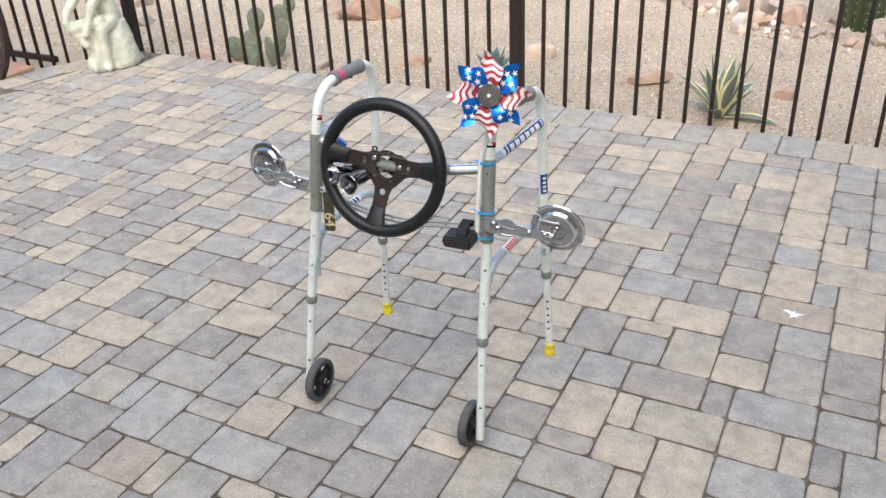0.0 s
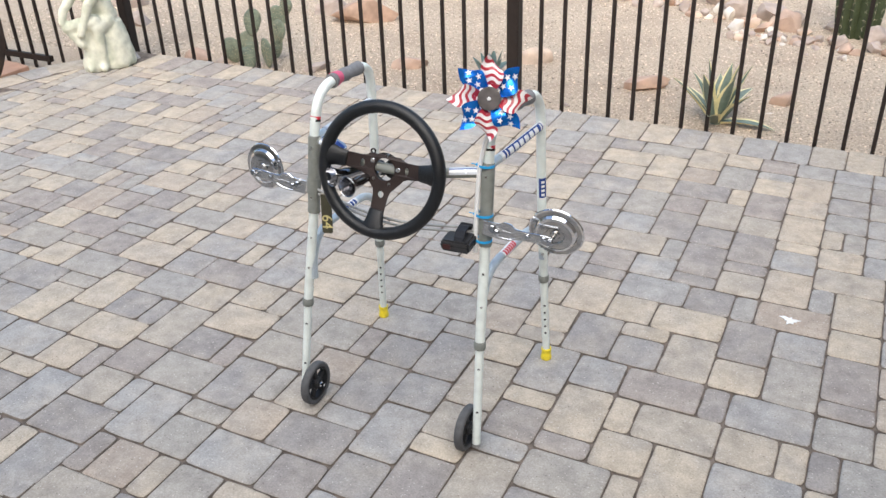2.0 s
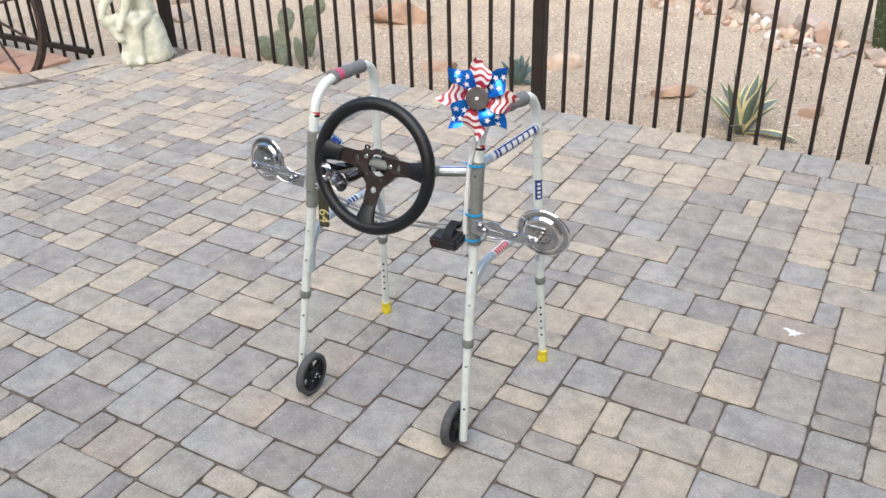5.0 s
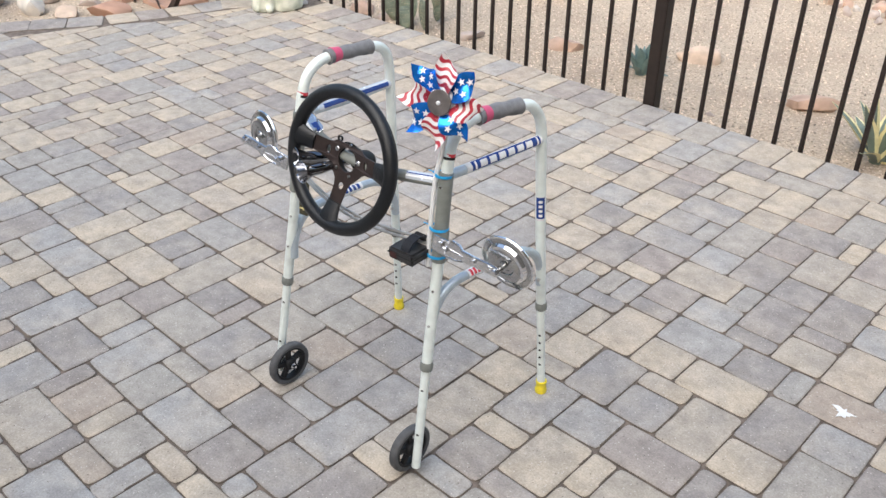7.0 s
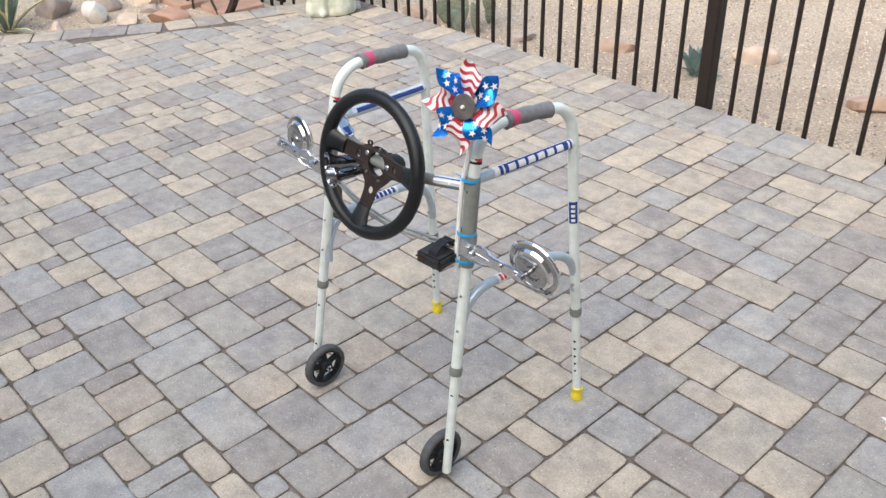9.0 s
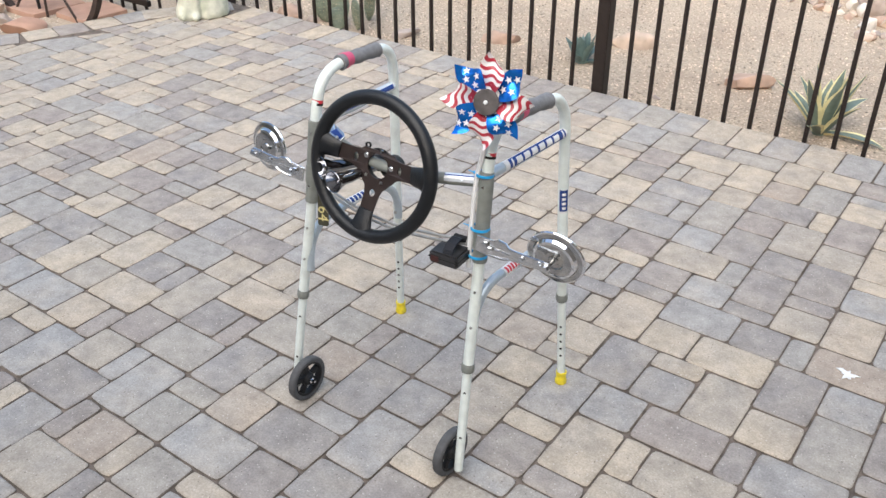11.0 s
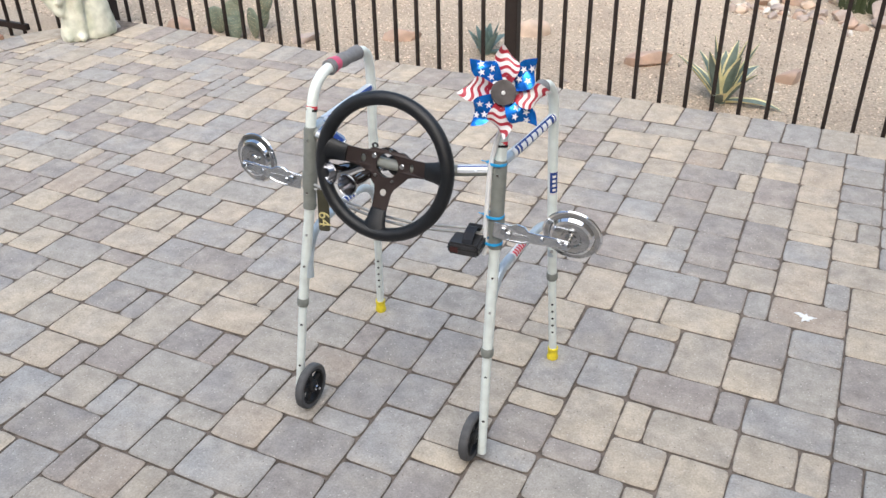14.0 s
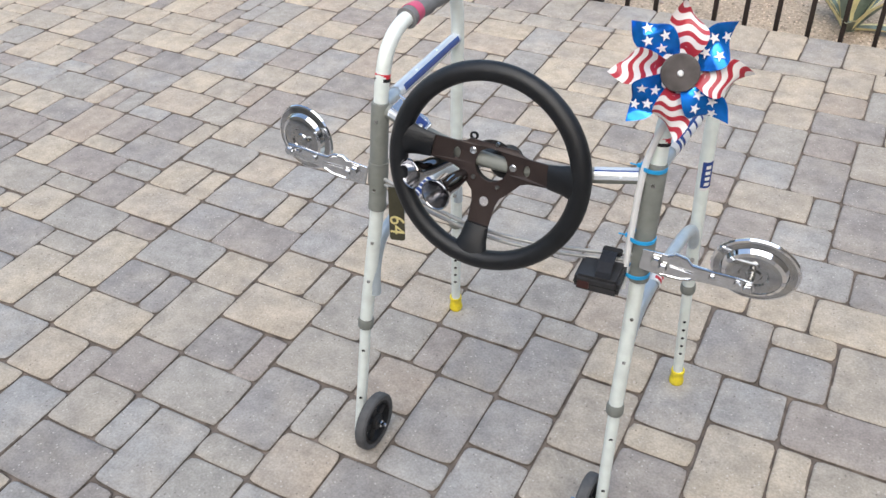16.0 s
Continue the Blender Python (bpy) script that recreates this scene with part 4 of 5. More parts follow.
# ---- statue ----
def make_statue():
    """A small seated cast-stone figure on a rough stump, one plain shape."""
    bm = bmesh.new()
    base = Vector((-4.25, 3.90, 0))

    across, front = Vector((0.68, 0.733, 0)), Vector((0.733, -0.68, 0))

    def blob(a, b, ra, rb):
        a, b = [base + across * p[0] + front * (p[1] * 0.8) + Vector((0, 0, p[2])) for p in (a, b)]
        n = max(2, int((b - a).length / 0.012))
        for k in range(n + 1):
            t = k / n
            bmesh.ops.create_icosphere(bm, subdivisions=2, radius=ra + (rb - ra) * t, matrix=Matrix.Translation(a.lerp(b, t)))
    lathe([(0.0, 0.0), (0.128, 0.0), (0.131, 0.02), (0.122, 0.10), (0.104, 0.20), (0.084, 0.275), (0.0, 0.285)], Matrix.Translation(base + across * 0.032), 28, bm)
    blob((-0.11, 0.06, 0.025), (-0.05, 0.09, 0.025), 0.045, 0.06)
    blob((-0.075, 0.07, 0.03), (-0.055, 0.07, 0.17), 0.066, 0.055)
    blob((0.03, 0.0, 0.31), (-0.02, 0.02, 0.45), 0.074, 0.080)
    blob((-0.03, 0.02, 0.46), (-0.05, 0.04, 0.55), 0.060, 0.046)
    blob((-0.06, 0.06, 0.60), (-0.06, 0.06, 0.64), 0.052, 0.050)
    blob((0.02, 0.03, 0.285), (-0.12, 0.12, 0.265), 0.054, 0.040)
    blob((-0.12, 0.12, 0.265), (-0.085, 0.12, 0.05), 0.036, 0.028)
    blob((0.03, 0.07, 0.28), (-0.03, 0.15, 0.255), 0.050, 0.038)
    blob((-0.03, 0.15, 0.255), (-0.030, 0.145, 0.04), 0.034, 0.027)
    blob((-0.04, 0.12, 0.29), (-0.190, 0.12, 0.275), 0.050, 0.040)
    blob((-0.190, 0.12, 0.275), (-0.130, 0.15, 0.17), 0.034, 0.026)
    blob((-0.08, 0.09, 0.03), (-0.05, 0.08, 0.21), 0.078, 0.062)
    blob((-0.095, 0.12, 0.03), (-0.11, 0.17, 0.02), 0.028, 0.022)
    blob((-0.030, 0.15, 0.03), (-0.035, 0.195, 0.02), 0.028, 0.022)
    blob((0.02, 0.09, 0.47), (-0.055, 0.15, 0.40), 0.034, 0.028)
    blob((-0.055, 0.15, 0.40), (-0.125, 0.175, 0.235), 0.028, 0.021)
    blob((-0.12, 0.05, 0.46), (-0.20, 0.10, 0.37), 0.032, 0.026)
    blob((-0.20, 0.10, 0.37), (-0.215, 0.13, 0.31), 0.026, 0.022)
    me = bpy.data.meshes.new("statue")
    bm.to_mesh(me)
    bm.free()
    ob = bpy.data.objects.new("statue_form", me)
    scene.collection.objects.link(ob)
    rem = ob.modifiers.new("remesh", "REMESH")
    rem.mode, rem.voxel_size, rem.use_smooth_shade = "VOXEL", 0.006, True
    sm = ob.modifiers.new("smooth", "SMOOTH")
    sm.iterations, sm.factor = 3, 0.5
    dg = bpy.context.evaluated_depsgraph_get()
    out = bpy.data.meshes.new_from_object(ob.evaluated_get(dg))
    bpy.data.objects.remove(ob)
    out.materials.clear()
    out.materials.append(STATUE)
    for v in out.vertices:
        v.co += v.normal * 0.004 * noise.noise(v.co * 26)
        v.co.z = max(v.co.z, 0.0)
    for p in out.polygons:
        p.use_smooth = True
        p.material_index = 0
    return tagged(new("statue", out), "weathered cream cast-stone seated figure on a stump", "statue")


make_statue()


# ---- rocks ----
def rock(name, at, size, mat, label, turn=0.0, seed=0, group="", sink=0.25):
    bm = bmesh.new()
    bmesh.ops.create_icosphere(bm, subdivisions=3, radius=1)
    rnd = random.Random(seed)
    off = Vector((rnd.uniform(-50, 50), rnd.uniform(-50, 50), rnd.uniform(-50, 50)))
    cuts = [(Vector((rnd.uniform(-1, 1), rnd.uniform(-1, 1), rnd.uniform(-0.3, 1))).normalized(), rnd.uniform(0.42, 0.74)) for _ in range(13)]
    for v in bm.verts:
        p = v.co.copy()
        p *= 1 + 0.22 * noise.noise(p * 0.9 + off) + 0.08 * noise.noise(p * 2.6 + off)
        for nrm, dist in cuts:
            over = p.dot(nrm) - dist
            if over > 0:
                p -= nrm * over * 0.97
        p += p.normalized() * (0.035 * noise.noise(p * 5 + off) + 0.02 * noise.noise(p * 12 + off))
        v.co = p
    bm.transform(Matrix.Diagonal((*[s / 2 for s in size], 1)))
    bm.transform(pose(0, 0, 0, rnd.uniform(-8, 8), rnd.uniform(-8, 8), turn))
    low = min(v.co.z for v in bm.verts)
    me = to_mesh(name, bm, mat)
    ob = tagged(new(name, me), label, "rock", group)
    x, y = at[:2]
    z = at[2] if len(at) > 2 else ground_height(x, y)
    ob.location = (x, y, z - low * (1 - sink) - 0.01)
    return ob


BED = "rocks in the gravel bed"
PILE = random.Random(19)
for k, (at, size, kind, turn) in enumerate([
    ((-1.12, 4.80), (0.34, 0.22, 0.13), 0, 5), ((-0.36, 4.80), (0.19, 0.16, 0.13), 0, 40), ((-0.40, 4.63), (0.07, 0.04, 0.025), 3, 20),
    ((-2.52, 4.66), (0.30, 0.16, 0.12), 0, 20), ((-1.87, 5.03), (0.26, 0.20, 0.15), 1, 0), ((-3.35, 5.52), (0.62, 0.34, 0.26), 0, 10),
    ((-3.72, 5.62), (0.34, 0.28, 0.20), 2, 50), ((-3.93, 4.36), (0.26, 0.20, 0.12), 0, 15), ((-3.70, 4.32), (0.16, 0.12, 0.08), 2, 15),
    ((-3.06, 4.40), (0.24, 0.16, 0.09), 2, 70), ((-1.42, 4.36), (0.09, 0.07, 0.03), 2, 0), ((-4.95, 4.9), (0.30, 0.26, 0.16), 2, 0), ((-5.4, 5.3), (0.4, 0.3, 0.26), 2, 30), ((-4.7, 5.9), (0.3, 0.26, 0.2), 3, 0),
]):
    rock("rock", at, size, ROCKS[kind], ("reddish", "tan", "greyish", "whitish")[kind] + " weathered desert rock lying in the gravel", turn, 10 + k, BED, 0.42)


def in_row(t):
    """The line of piled rocks beyond the bed."""
    return Vector((-1.85, 6.80)).lerp(Vector((0.85, 5.52)), t)


rr = random.Random(7)
for k in range(84):
    p = in_row(k / 84) + Vector((rr.uniform(-0.05, 0.05), rr.gauss(0.0, 0.11)))
    if k % 7 == 0:
        s = rr.uniform(0.22, 0.32)
        p += Vector((0.05, 0.26))
    else:
        s = rr.uniform(0.08, 0.17)
    kind = rr.choice((0, 0, 1, 1, 2, 2, 3)) if k % 7 else rr.choice((0, 2))
    rock("rock", (p.x, p.y), (s, s * rr.uniform(0.6, 0.9), s * rr.uniform(0.5, 0.85)), ROCKS[kind], ("reddish", "tan", "greyish", "whitish")[kind] + " rock in a loose row of stones", rr.uniform(0, 180), 100 + k, "row of piled rocks", sink=0.15)

# a looser spill of small stones below the row
for k in range(46):
    p = in_row(0.36 + 0.30 * PILE.random()) + Vector((PILE.uniform(-0.05, 0.05), -0.08 - 0.34 * PILE.random() ** 1.6))
    s = PILE.uniform(0.035, 0.11)
    kind = PILE.choice((0, 1, 1, 2, 3))
    rock("rock", (p.x, p.y), (s, s * PILE.uniform(0.6, 0.9), s * PILE.uniform(0.45, 0.7)), ROCKS[kind], ("reddish", "tan", "greyish", "whitish")[kind] + " small stone spilled below the row", PILE.uniform(0, 180), 300 + k, "spilled small stones", sink=0.15)

# sandstone slabs, rocks and lamp by the left edge
for k, (at, size, kind, turn) in enumerate([
    ((-5.75, 2.66), (0.40, 0.34, 0.26), 2, 0), ((-5.42, 2.80), (0.28, 0.22, 0.20), 3, 30), ((-5.60, 2.98), (0.22, 0.2, 0.2), 2, 80), ((-5.33, 2.52), (0.13, 0.10, 0.10), 1, 0),
    ((-5.18, 2.92), (0.24, 0.2, 0.09), 1, 10), ((-5.55, 3.22), (0.30, 0.2, 0.12), 1, 20), ((-5.30, 3.16), (0.2, 0.12, 0.1), 2, 50),
]):
    rock("rock", at, size, ROCKS[kind], ("reddish", "tan", "greyish", "whitish")[kind] + " rock beside the patio border", turn, 60 + k, "rocks by the patio border")
rock("sandstone_boulder", (-4.98, 3.16), (0.36, 0.26, 0.13), TERRA, "smooth peach sandstone boulder beside the patio border", 65, 77, "", 0.3)
sl = random.Random(4)
for k, (x, y, w, d) in enumerate([(-4.98, 3.60, 0.34, 0.34), (-5.36, 3.52, 0.36, 0.40), (-5.76, 3.56, 0.38, 0.38), (-6.18, 3.50, 0.40, 0.44)]):
    n = 9
    loop = []
    for j in range(n):
        q = 2 * math.pi * j / n
        rad = 1.12 + sl.uniform(-0.07, 0.07)
        loop.append((max(-0.5, min(0.5, 0.62 * rad * math.cos(q))) * w, max(-0.5, min(0.5, 0.62 * rad * math.sin(q))) * d))
    bm = slab([loop], 0.05, pose(x, y, GROUND_Z + 0.000, 0, 0, sl.uniform(-6, 6)), 0.004)
    solid("sandstone_slab", bm, TERRA, "flat red-brown sandstone slab below the fence", "stone slab", group="sandstone slabs")

# half-buried iron wagon wheel
WH = Vector((-5.13, 3.40, 0.34))
wagon = thing("wagon_wheel", "rusted iron wagon wheel sunk upright in the bed", "wheel", WH)
wd = Vector((0.97, 0.12, 0)).normalized()
wm = Matrix(((wd.x, 0, -wd.y, 0), (wd.y, 0, wd.x, 0), (0, 1, 0, 0), (0, 0, 0, 1)))
part("rim", lathe([(0.50, -0.022), (0.532, -0.022), (0.532, 0.022), (0.50, 0.022), (0.50, -0.022)], wm, 64), RUST, wagon, "wide rusted rim")
for k in range(10):
    q = 2 * math.pi * k / 10 + 0.25
    part("spoke", sweep(bmesh.new(), [wm @ Vector((0.05 * math.cos(q), 0.05 * math.sin(q), 0)), wm @ Vector((0.505 * math.cos(q), 0.505 * math.sin(q), 0))], 0.0085, 8), RUST, wagon)
part("hub", lathe([(0.0, -0.07), (0.045, -0.07), (0.06, -0.02), (0.06, 0.02), (0.045, 0.07), (0.0, 0.07)], wm, 20), RUST, wagon)

lampp = thing("path_light", "black path light with a clear glass body in the bed", "lamp", (-5.27, 3.42, GROUND_Z))
part("stake", lathe([(0.0, 0.0), (0.010, 0.0), (0.011, 0.12), (0.03, 0.125), (0.03, 0.135), (0.0, 0.135)], Matrix(), 14), BLACK_PL, lampp)
part("glass_body", lathe([(0.028, 0.135), (0.036, 0.15), (0.040, 0.20), (0.038, 0.20), (0.034, 0.15), (0.026, 0.136)], Matrix(), 20), GLASS, lampp, "clear glass body")
part("cap", lathe([(0.0, 0.245), (0.03, 0.24), (0.062, 0.205), (0.062, 0.198), (0.0, 0.20)], Matrix(), 24), BLACK_PL, lampp, "black domed cap")


# ---- plants ----
def leaf_blade(base, yaw, lift, length, width, curl, seed=0):
    """A fleshy tapering blade with a channelled face: material 0 within, 1 along the margins."""
    bm = bmesh.new()
    n, rows = 12, []
    out = Vector((math.cos(yaw), math.sin(yaw), 0))
    side = Vector((-out.y, out.x, 0))
    pos = Vector(base)
    ang = lift
    for i in range(n + 1):
        t = i / n
        w = width * (0.55 + 0.9 * t if t < 0.5 else 1.0) * (1 if t < 0.5 else (1 - ((t - 0.5) / 0.5) ** 1.6)) + 0.0015
        nrm = (Vector((0, 0, 1)) * math.cos(ang) - out * math.sin(ang))
        row = []
        for s, cup in ((-1, 0.30), (-0.70, 0.17), (0, 0.0), (0.70, 0.17), (1, 0.30)):
            row.append(bm.verts.new(pos + side * s * w + nrm * cup * w))
        th = 0.010 * (1 - t) + 0.001
        for s, cup in ((0.70, 0.17), (0, 0.0), (-0.70, 0.17)):
            row.append(bm.verts.new(pos + side * s * w * 0.96 + nrm * (cup * w - th)))
        rows.append(row)
        pos = pos + (out * math.cos(ang) + Vector((0, 0, 1)) * math.sin(ang)) * (length / n)
        ang += curl / n
    for a, b in zip(rows, rows[1:]):
        for k in range(8):
            f = bm.faces.new((a[k], a[(k + 1) % 8], b[(k + 1) % 8], b[k]))
            f.material_index = 1 if k in (0, 3, 4, 7) else 0
    bm.faces.new(rows[-1])
    return bm


def agave(at, blades, length, width, mats, label, seed):
    x, y = at
    a = thing("agave", label, "agave", (x, y, ground_height(x, y)))
    rnd = random.Random(seed)
    for k in range(blades):
        t = k / (blades - 1)
        yaw = k * 2.399 + rnd.uniform(-0.2, 0.2)
        lift = radians(12 + 72 * t ** 0.5)
        part("leaf", leaf_blade((0.02 * math.cos(yaw), 0.02 * math.sin(yaw), 0.01), yaw, lift, length * rnd.uniform(0.82, 1.08) * (0.9 + 0.1 * t), width * rnd.uniform(0.85, 1.1), radians(rnd.uniform(-55, 0) * (1.2 - 0.9 * t))), mats, a)
    part("core", lathe([(0.0, 0.0), (0.032, 0.0), (0.034, 0.04), (0.014, 0.12), (0.0, 0.16)], Matrix(), 12), mats[0], a)
    return a


agave((-0.63, 4.40), 14, 0.32, 0.036, [LEAF, LEAF_EDGE], "variegated green agave with cream leaf margins in the gravel", 3)
agave((-5.58, 2.30), 15, 0.44, 0.032, [LEAF, LEAF_EDGE], "variegated agave with cream leaf margins beside the patio", 5)
agave((-1.98, 4.62), 12, 0.18, 0.026, [BLUE_LEAF, BLUE_LEAF], "small blue-grey agave in the gravel behind the fence", 9)


def pad_mesh(w, h, t):
    bm = bmesh.new()
    bmesh.ops.create_icosphere(bm, subdivisions=3, radius=1)
    for v in bm.verts:
        v.co.x *= w / 2 * (0.82 + 0.18 * v.co.z)
        v.co.z *= h / 2
        v.co.y *= t / 2
    for v in bm.verts:
        v.co += v.co.normalized() * 0.004 * noise.noise(v.co * 30)
    return bm


def prickly_pear(at, pads, label):
    x, y = at
    c = thing("prickly_pear", label, "cactus", (x, y, ground_height(x, y)), group="prickly pears")
    for dx, dy, z, w, h, yaw, lean, tip in pads:
        m = pose(dx, dy, z, 0, 0, yaw) @ pose(0, 0, 0, lean, tip, 0) @ pose(0, 0, h / 2)
        bm = pad_mesh(w, h, 0.028)
        bm.transform(m)
        pad = part("pad", bm, PAD, c)
        bm = bmesh.new()
        rnd = random.Random(int(1000 * (dx + dy + z)))
        for i in range(-3, 4):
            for j in range(-3, 4):
                u, v = (i + 0.5 * (j % 2)) / 3.6, j / 3.6
                if u * u + v * v > 0.85:
                    continue
                for side in (-1, 1):
                    p = Vector((u * w / 2 * 0.95, side * 0.014 * math.sqrt(1 - u * u - v * v), v * h / 2 * 0.95))
                    for _ in range(2):
                        q = p + Vector((rnd.uniform(-0.012, 0.012), side * 0.02, rnd.uniform(-0.012, 0.012)))
                        sweep(bm, [m @ p, m @ q], [0.0008, 0.0002], 3)
        tagged(part("spines", bm, SPINE, pad), kind="stuff")
    return c


prickly_pear((-3.50, 4.32), [(0.0, 0.0, 0.0, 0.17, 0.22, 10, -8, 0), (0.13, 0.02, 0.0, 0.15, 0.20, -20, 6, 12), (-0.12, 0.03, 0.0, 0.14, 0.17, 35, 0, -14), (0.03, 0.02, 0.19, 0.13, 0.17, 25, -5, 10), (0.20, 0.04, 0.15, 0.12, 0.17, 0, 5, 20), (0.05, -0.05, 0.0, 0.13, 0.14, 60, -20, 0)], "grey-green prickly pear cactus with broad pads behind the fence")
prickly_pear((-3.43, 4.52), [(0.0, 0.0, 0.0, 0.09, 0.18, 20, 0, 6), (0.02, 0.0, 0.15, 0.14, 0.20, 10, 4, 10), (0.08, 0.0, 0.29, 0.12, 0.13, -10, 0, 34)], "tall green prickly pear with stacked pads")
prickly_pear((-4.72, 4.28), [(0.0, 0.0, 0.0, 0.11, 0.2, 30, 0, 0), (0.02, 0.0, 0.17, 0.11, 0.22, 10, 0, 6), (0.05, 0.0, 0.37, 0.10, 0.2, 0, 0, -6)], "upright green prickly pear behind the statue")


def barrel(at, r, h, label):
    x, y = at
    c = thing("columnar_cactus", label, "cactus", (x, y, ground_height(x, y)))
    bm = bmesh.new()
    ribs, rings = 14, []
    for i in range(15):
        t = i / 14
        rad = r * (0.82 + 0.3 * math.sin(math.pi * min(1, t * 0.7 + 0.1))) * (1 if t < 0.85 else math.cos((t - 0.85) / 0.15 * 1.4))
        rings.append([bm.verts.new((rad * (1 + 0.13 * math.cos(ribs * q)) * math.cos(q), rad * (1 + 0.13 * math.cos(ribs * q)) * math.sin(q), h * t)) for q in [2 * math.pi * k / (ribs * 6) for k in range(ribs * 6)]])
    for a, b in zip(rings, rings[1:]):
        for k in range(len(a)):
            bm.faces.new((a[k], a[(k + 1) % len(a)], b[(k + 1) % len(a)], b[k]))
    bm.faces.new(rings[-1])
    part("stem", bm, CACTUS, c, "ribbed green stem")
    sp = bmesh.new()
    rnd = random.Random(2)
    for k in range(ribs):
        q = 2 * math.pi * k / ribs
        for i in range(12):
            z = h * (i + 0.5) / 13
            p = Vector((1.16 * r * math.cos(q), 1.16 * r * math.sin(q), z))
            for _ in range(4):
                sweep(sp, [p, p + Vector((0.02 * math.cos(q) + rnd.uniform(-0.02, 0.02), 0.02 * math.sin(q) + rnd.uniform(-0.02, 0.02), rnd.uniform(-0.02, 0.02)))], [0.0012, 0.0003], 3)
    tagged(part("spines", sp, SPINE, c), "pale spines along the ribs", kind="stuff")
    return c


barrel((-0.10, 6.30), 0.125, 0.7, "green ribbed columnar cactus with pale spines among the rocks")


# ---- loose gravel, past counting ----
def make_gravel():
    rnd = np.random.default_rng(5)
    octa = np.array([(1, 0, 0), (-1, 0, 0), (0, 1, 0), (0, -1, 0), (0, 0, 1), (0, 0, -1)], float)
    tri = np.array([(0, 2, 4), (2, 1, 4), (1, 3, 4), (3, 0, 4), (2, 0, 5), (1, 2, 5), (3, 1, 5), (0, 3, 5)])
    count = 75000
    px = rnd.uniform(-6.0, 1.6, count)
    py = 4.21 + rnd.random(count) ** 1.3 * 3.4
    left = rnd.random(count) < 0.05
    px[left], py[left] = rnd.uniform(-6.2, -5.0, left.sum()), rnd.uniform(2.3, 3.5, left.sum())
    keep = ~(left & (px > -5.33 + 0.5 * (py - 2.2)))
    px, py = px[keep], py[keep]
    n = len(px)
    size = 0.0026 + 0.0060 * rnd.random(n) ** 3
    stretch = rnd.uniform((0.7, 0.7, 0.4), (1.3, 1.3, 0.8), (n, 3)) * size[:, None]
    q = rnd.uniform(0, 6.28, n)
    v = octa[None] * stretch[:, None]
    x = v[..., 0] * np.cos(q)[:, None] - v[..., 1] * np.sin(q)[:, None] - 0.2 * v[..., 2]
    y = v[..., 0] * np.sin(q)[:, None] + v[..., 1] * np.cos(q)[:, None] + 0.1 * v[..., 2]
    z = 0.2 * v[..., 0] + 0.1 * v[..., 1] + v[..., 2]
    base = np.array([ground_height(a, b) for a, b in zip(px, py)]) + size * 0.2
    verts = np.stack([x + px[:, None], y + py[:, None], z + base[:, None]], -1).reshape(-1, 3).tolist()
    faces = (tri[None] + 6 * np.arange(n)[:, None, None]).reshape(-1, 3).tolist()
    me = bpy.data.meshes.new("loose_gravel")
    me.from_pydata(verts, [], faces)
    me.materials.append(PEBBLE)
    return tagged(new("loose_gravel", me), "loose tan and grey gravel over the bed", "gravel", kind="stuff")


make_gravel()


# ---- the pavers ----
UX, UY, X0, Y0 = 0.07592, 0.07615, 0.0705, 1.9990
SKEW_X, SKEW_Y = -0.00075, -0.00186
PIECES = {"A": (2, 2), "B": (3, 2), "C": (2, 3), "D": (1, 2), "E": (2, 1), "F": (1, 1)}
# the bond as laid, far rows first: a letter marks the near left cell of a paver of that kind
PLAN_COLUMN, PLAN_ROW = -51, 23
PLAN = """
.....................................A.B....A.A.A...
.................................C.C......C...E.....
.....................................B............A.
.................................E.A....C.A.C.A.C...
.....................................DA.............
....B..........................A...A....A.B..D..A...
.............................C.E.C...B........C...A.
...A..A.C.................................A.........
...........D..................B..A.C.A.DC...C.A.C...
A.B..A.B........................................E...
..E.........A.................A...A.DB..A.C.A.....A.
......A.B.......................C.E...........C.A...
..A.C........B..........................B..D..E...B.
....E...E.........................A.C.......C.......
A.....C......A.A........................A.A.E.A.C.D.
..C.A.E.A..........................................C
..E..........B..A.........................B..A.DB...
....B..B..........A.B..............................A
...............A.D..............B......DC.A.B....A..
.............A....B..A...............C.....E...C....
...........C.E.B.......................A...........C
.......B........E.A.DB..D........A...A.E.C.A.C.A.C.E
...........A.B......................................
..........D...E.A.B..A.B.......A.B....A...A.B..DB..A
...........B.......E......A.............C...........
..............A.B....B..A........DA.C...E...DB..A.D.
.................E........B...........C...C.........
..............B....C.A.D.....B..A...A...A.E.A...B...
........................C.A.D.....C...A.E.....C.....
............A.DA.C.A.B.........DA.E...E...B..D......
........................A.B..C......C...............
............A...A.B..A.D.....E.A.B......C...........
..............C.E...E...A.D.........A.C.............
..................A........C.A.B..A.................
......................C.B...........................
....................C......DA.DA....................
........................D...........................
.........................C.B........................
"""


def lattice(i, j):
    return X0 + UX * i + SKEW_X * j, Y0 + SKEW_Y * i + UY * j


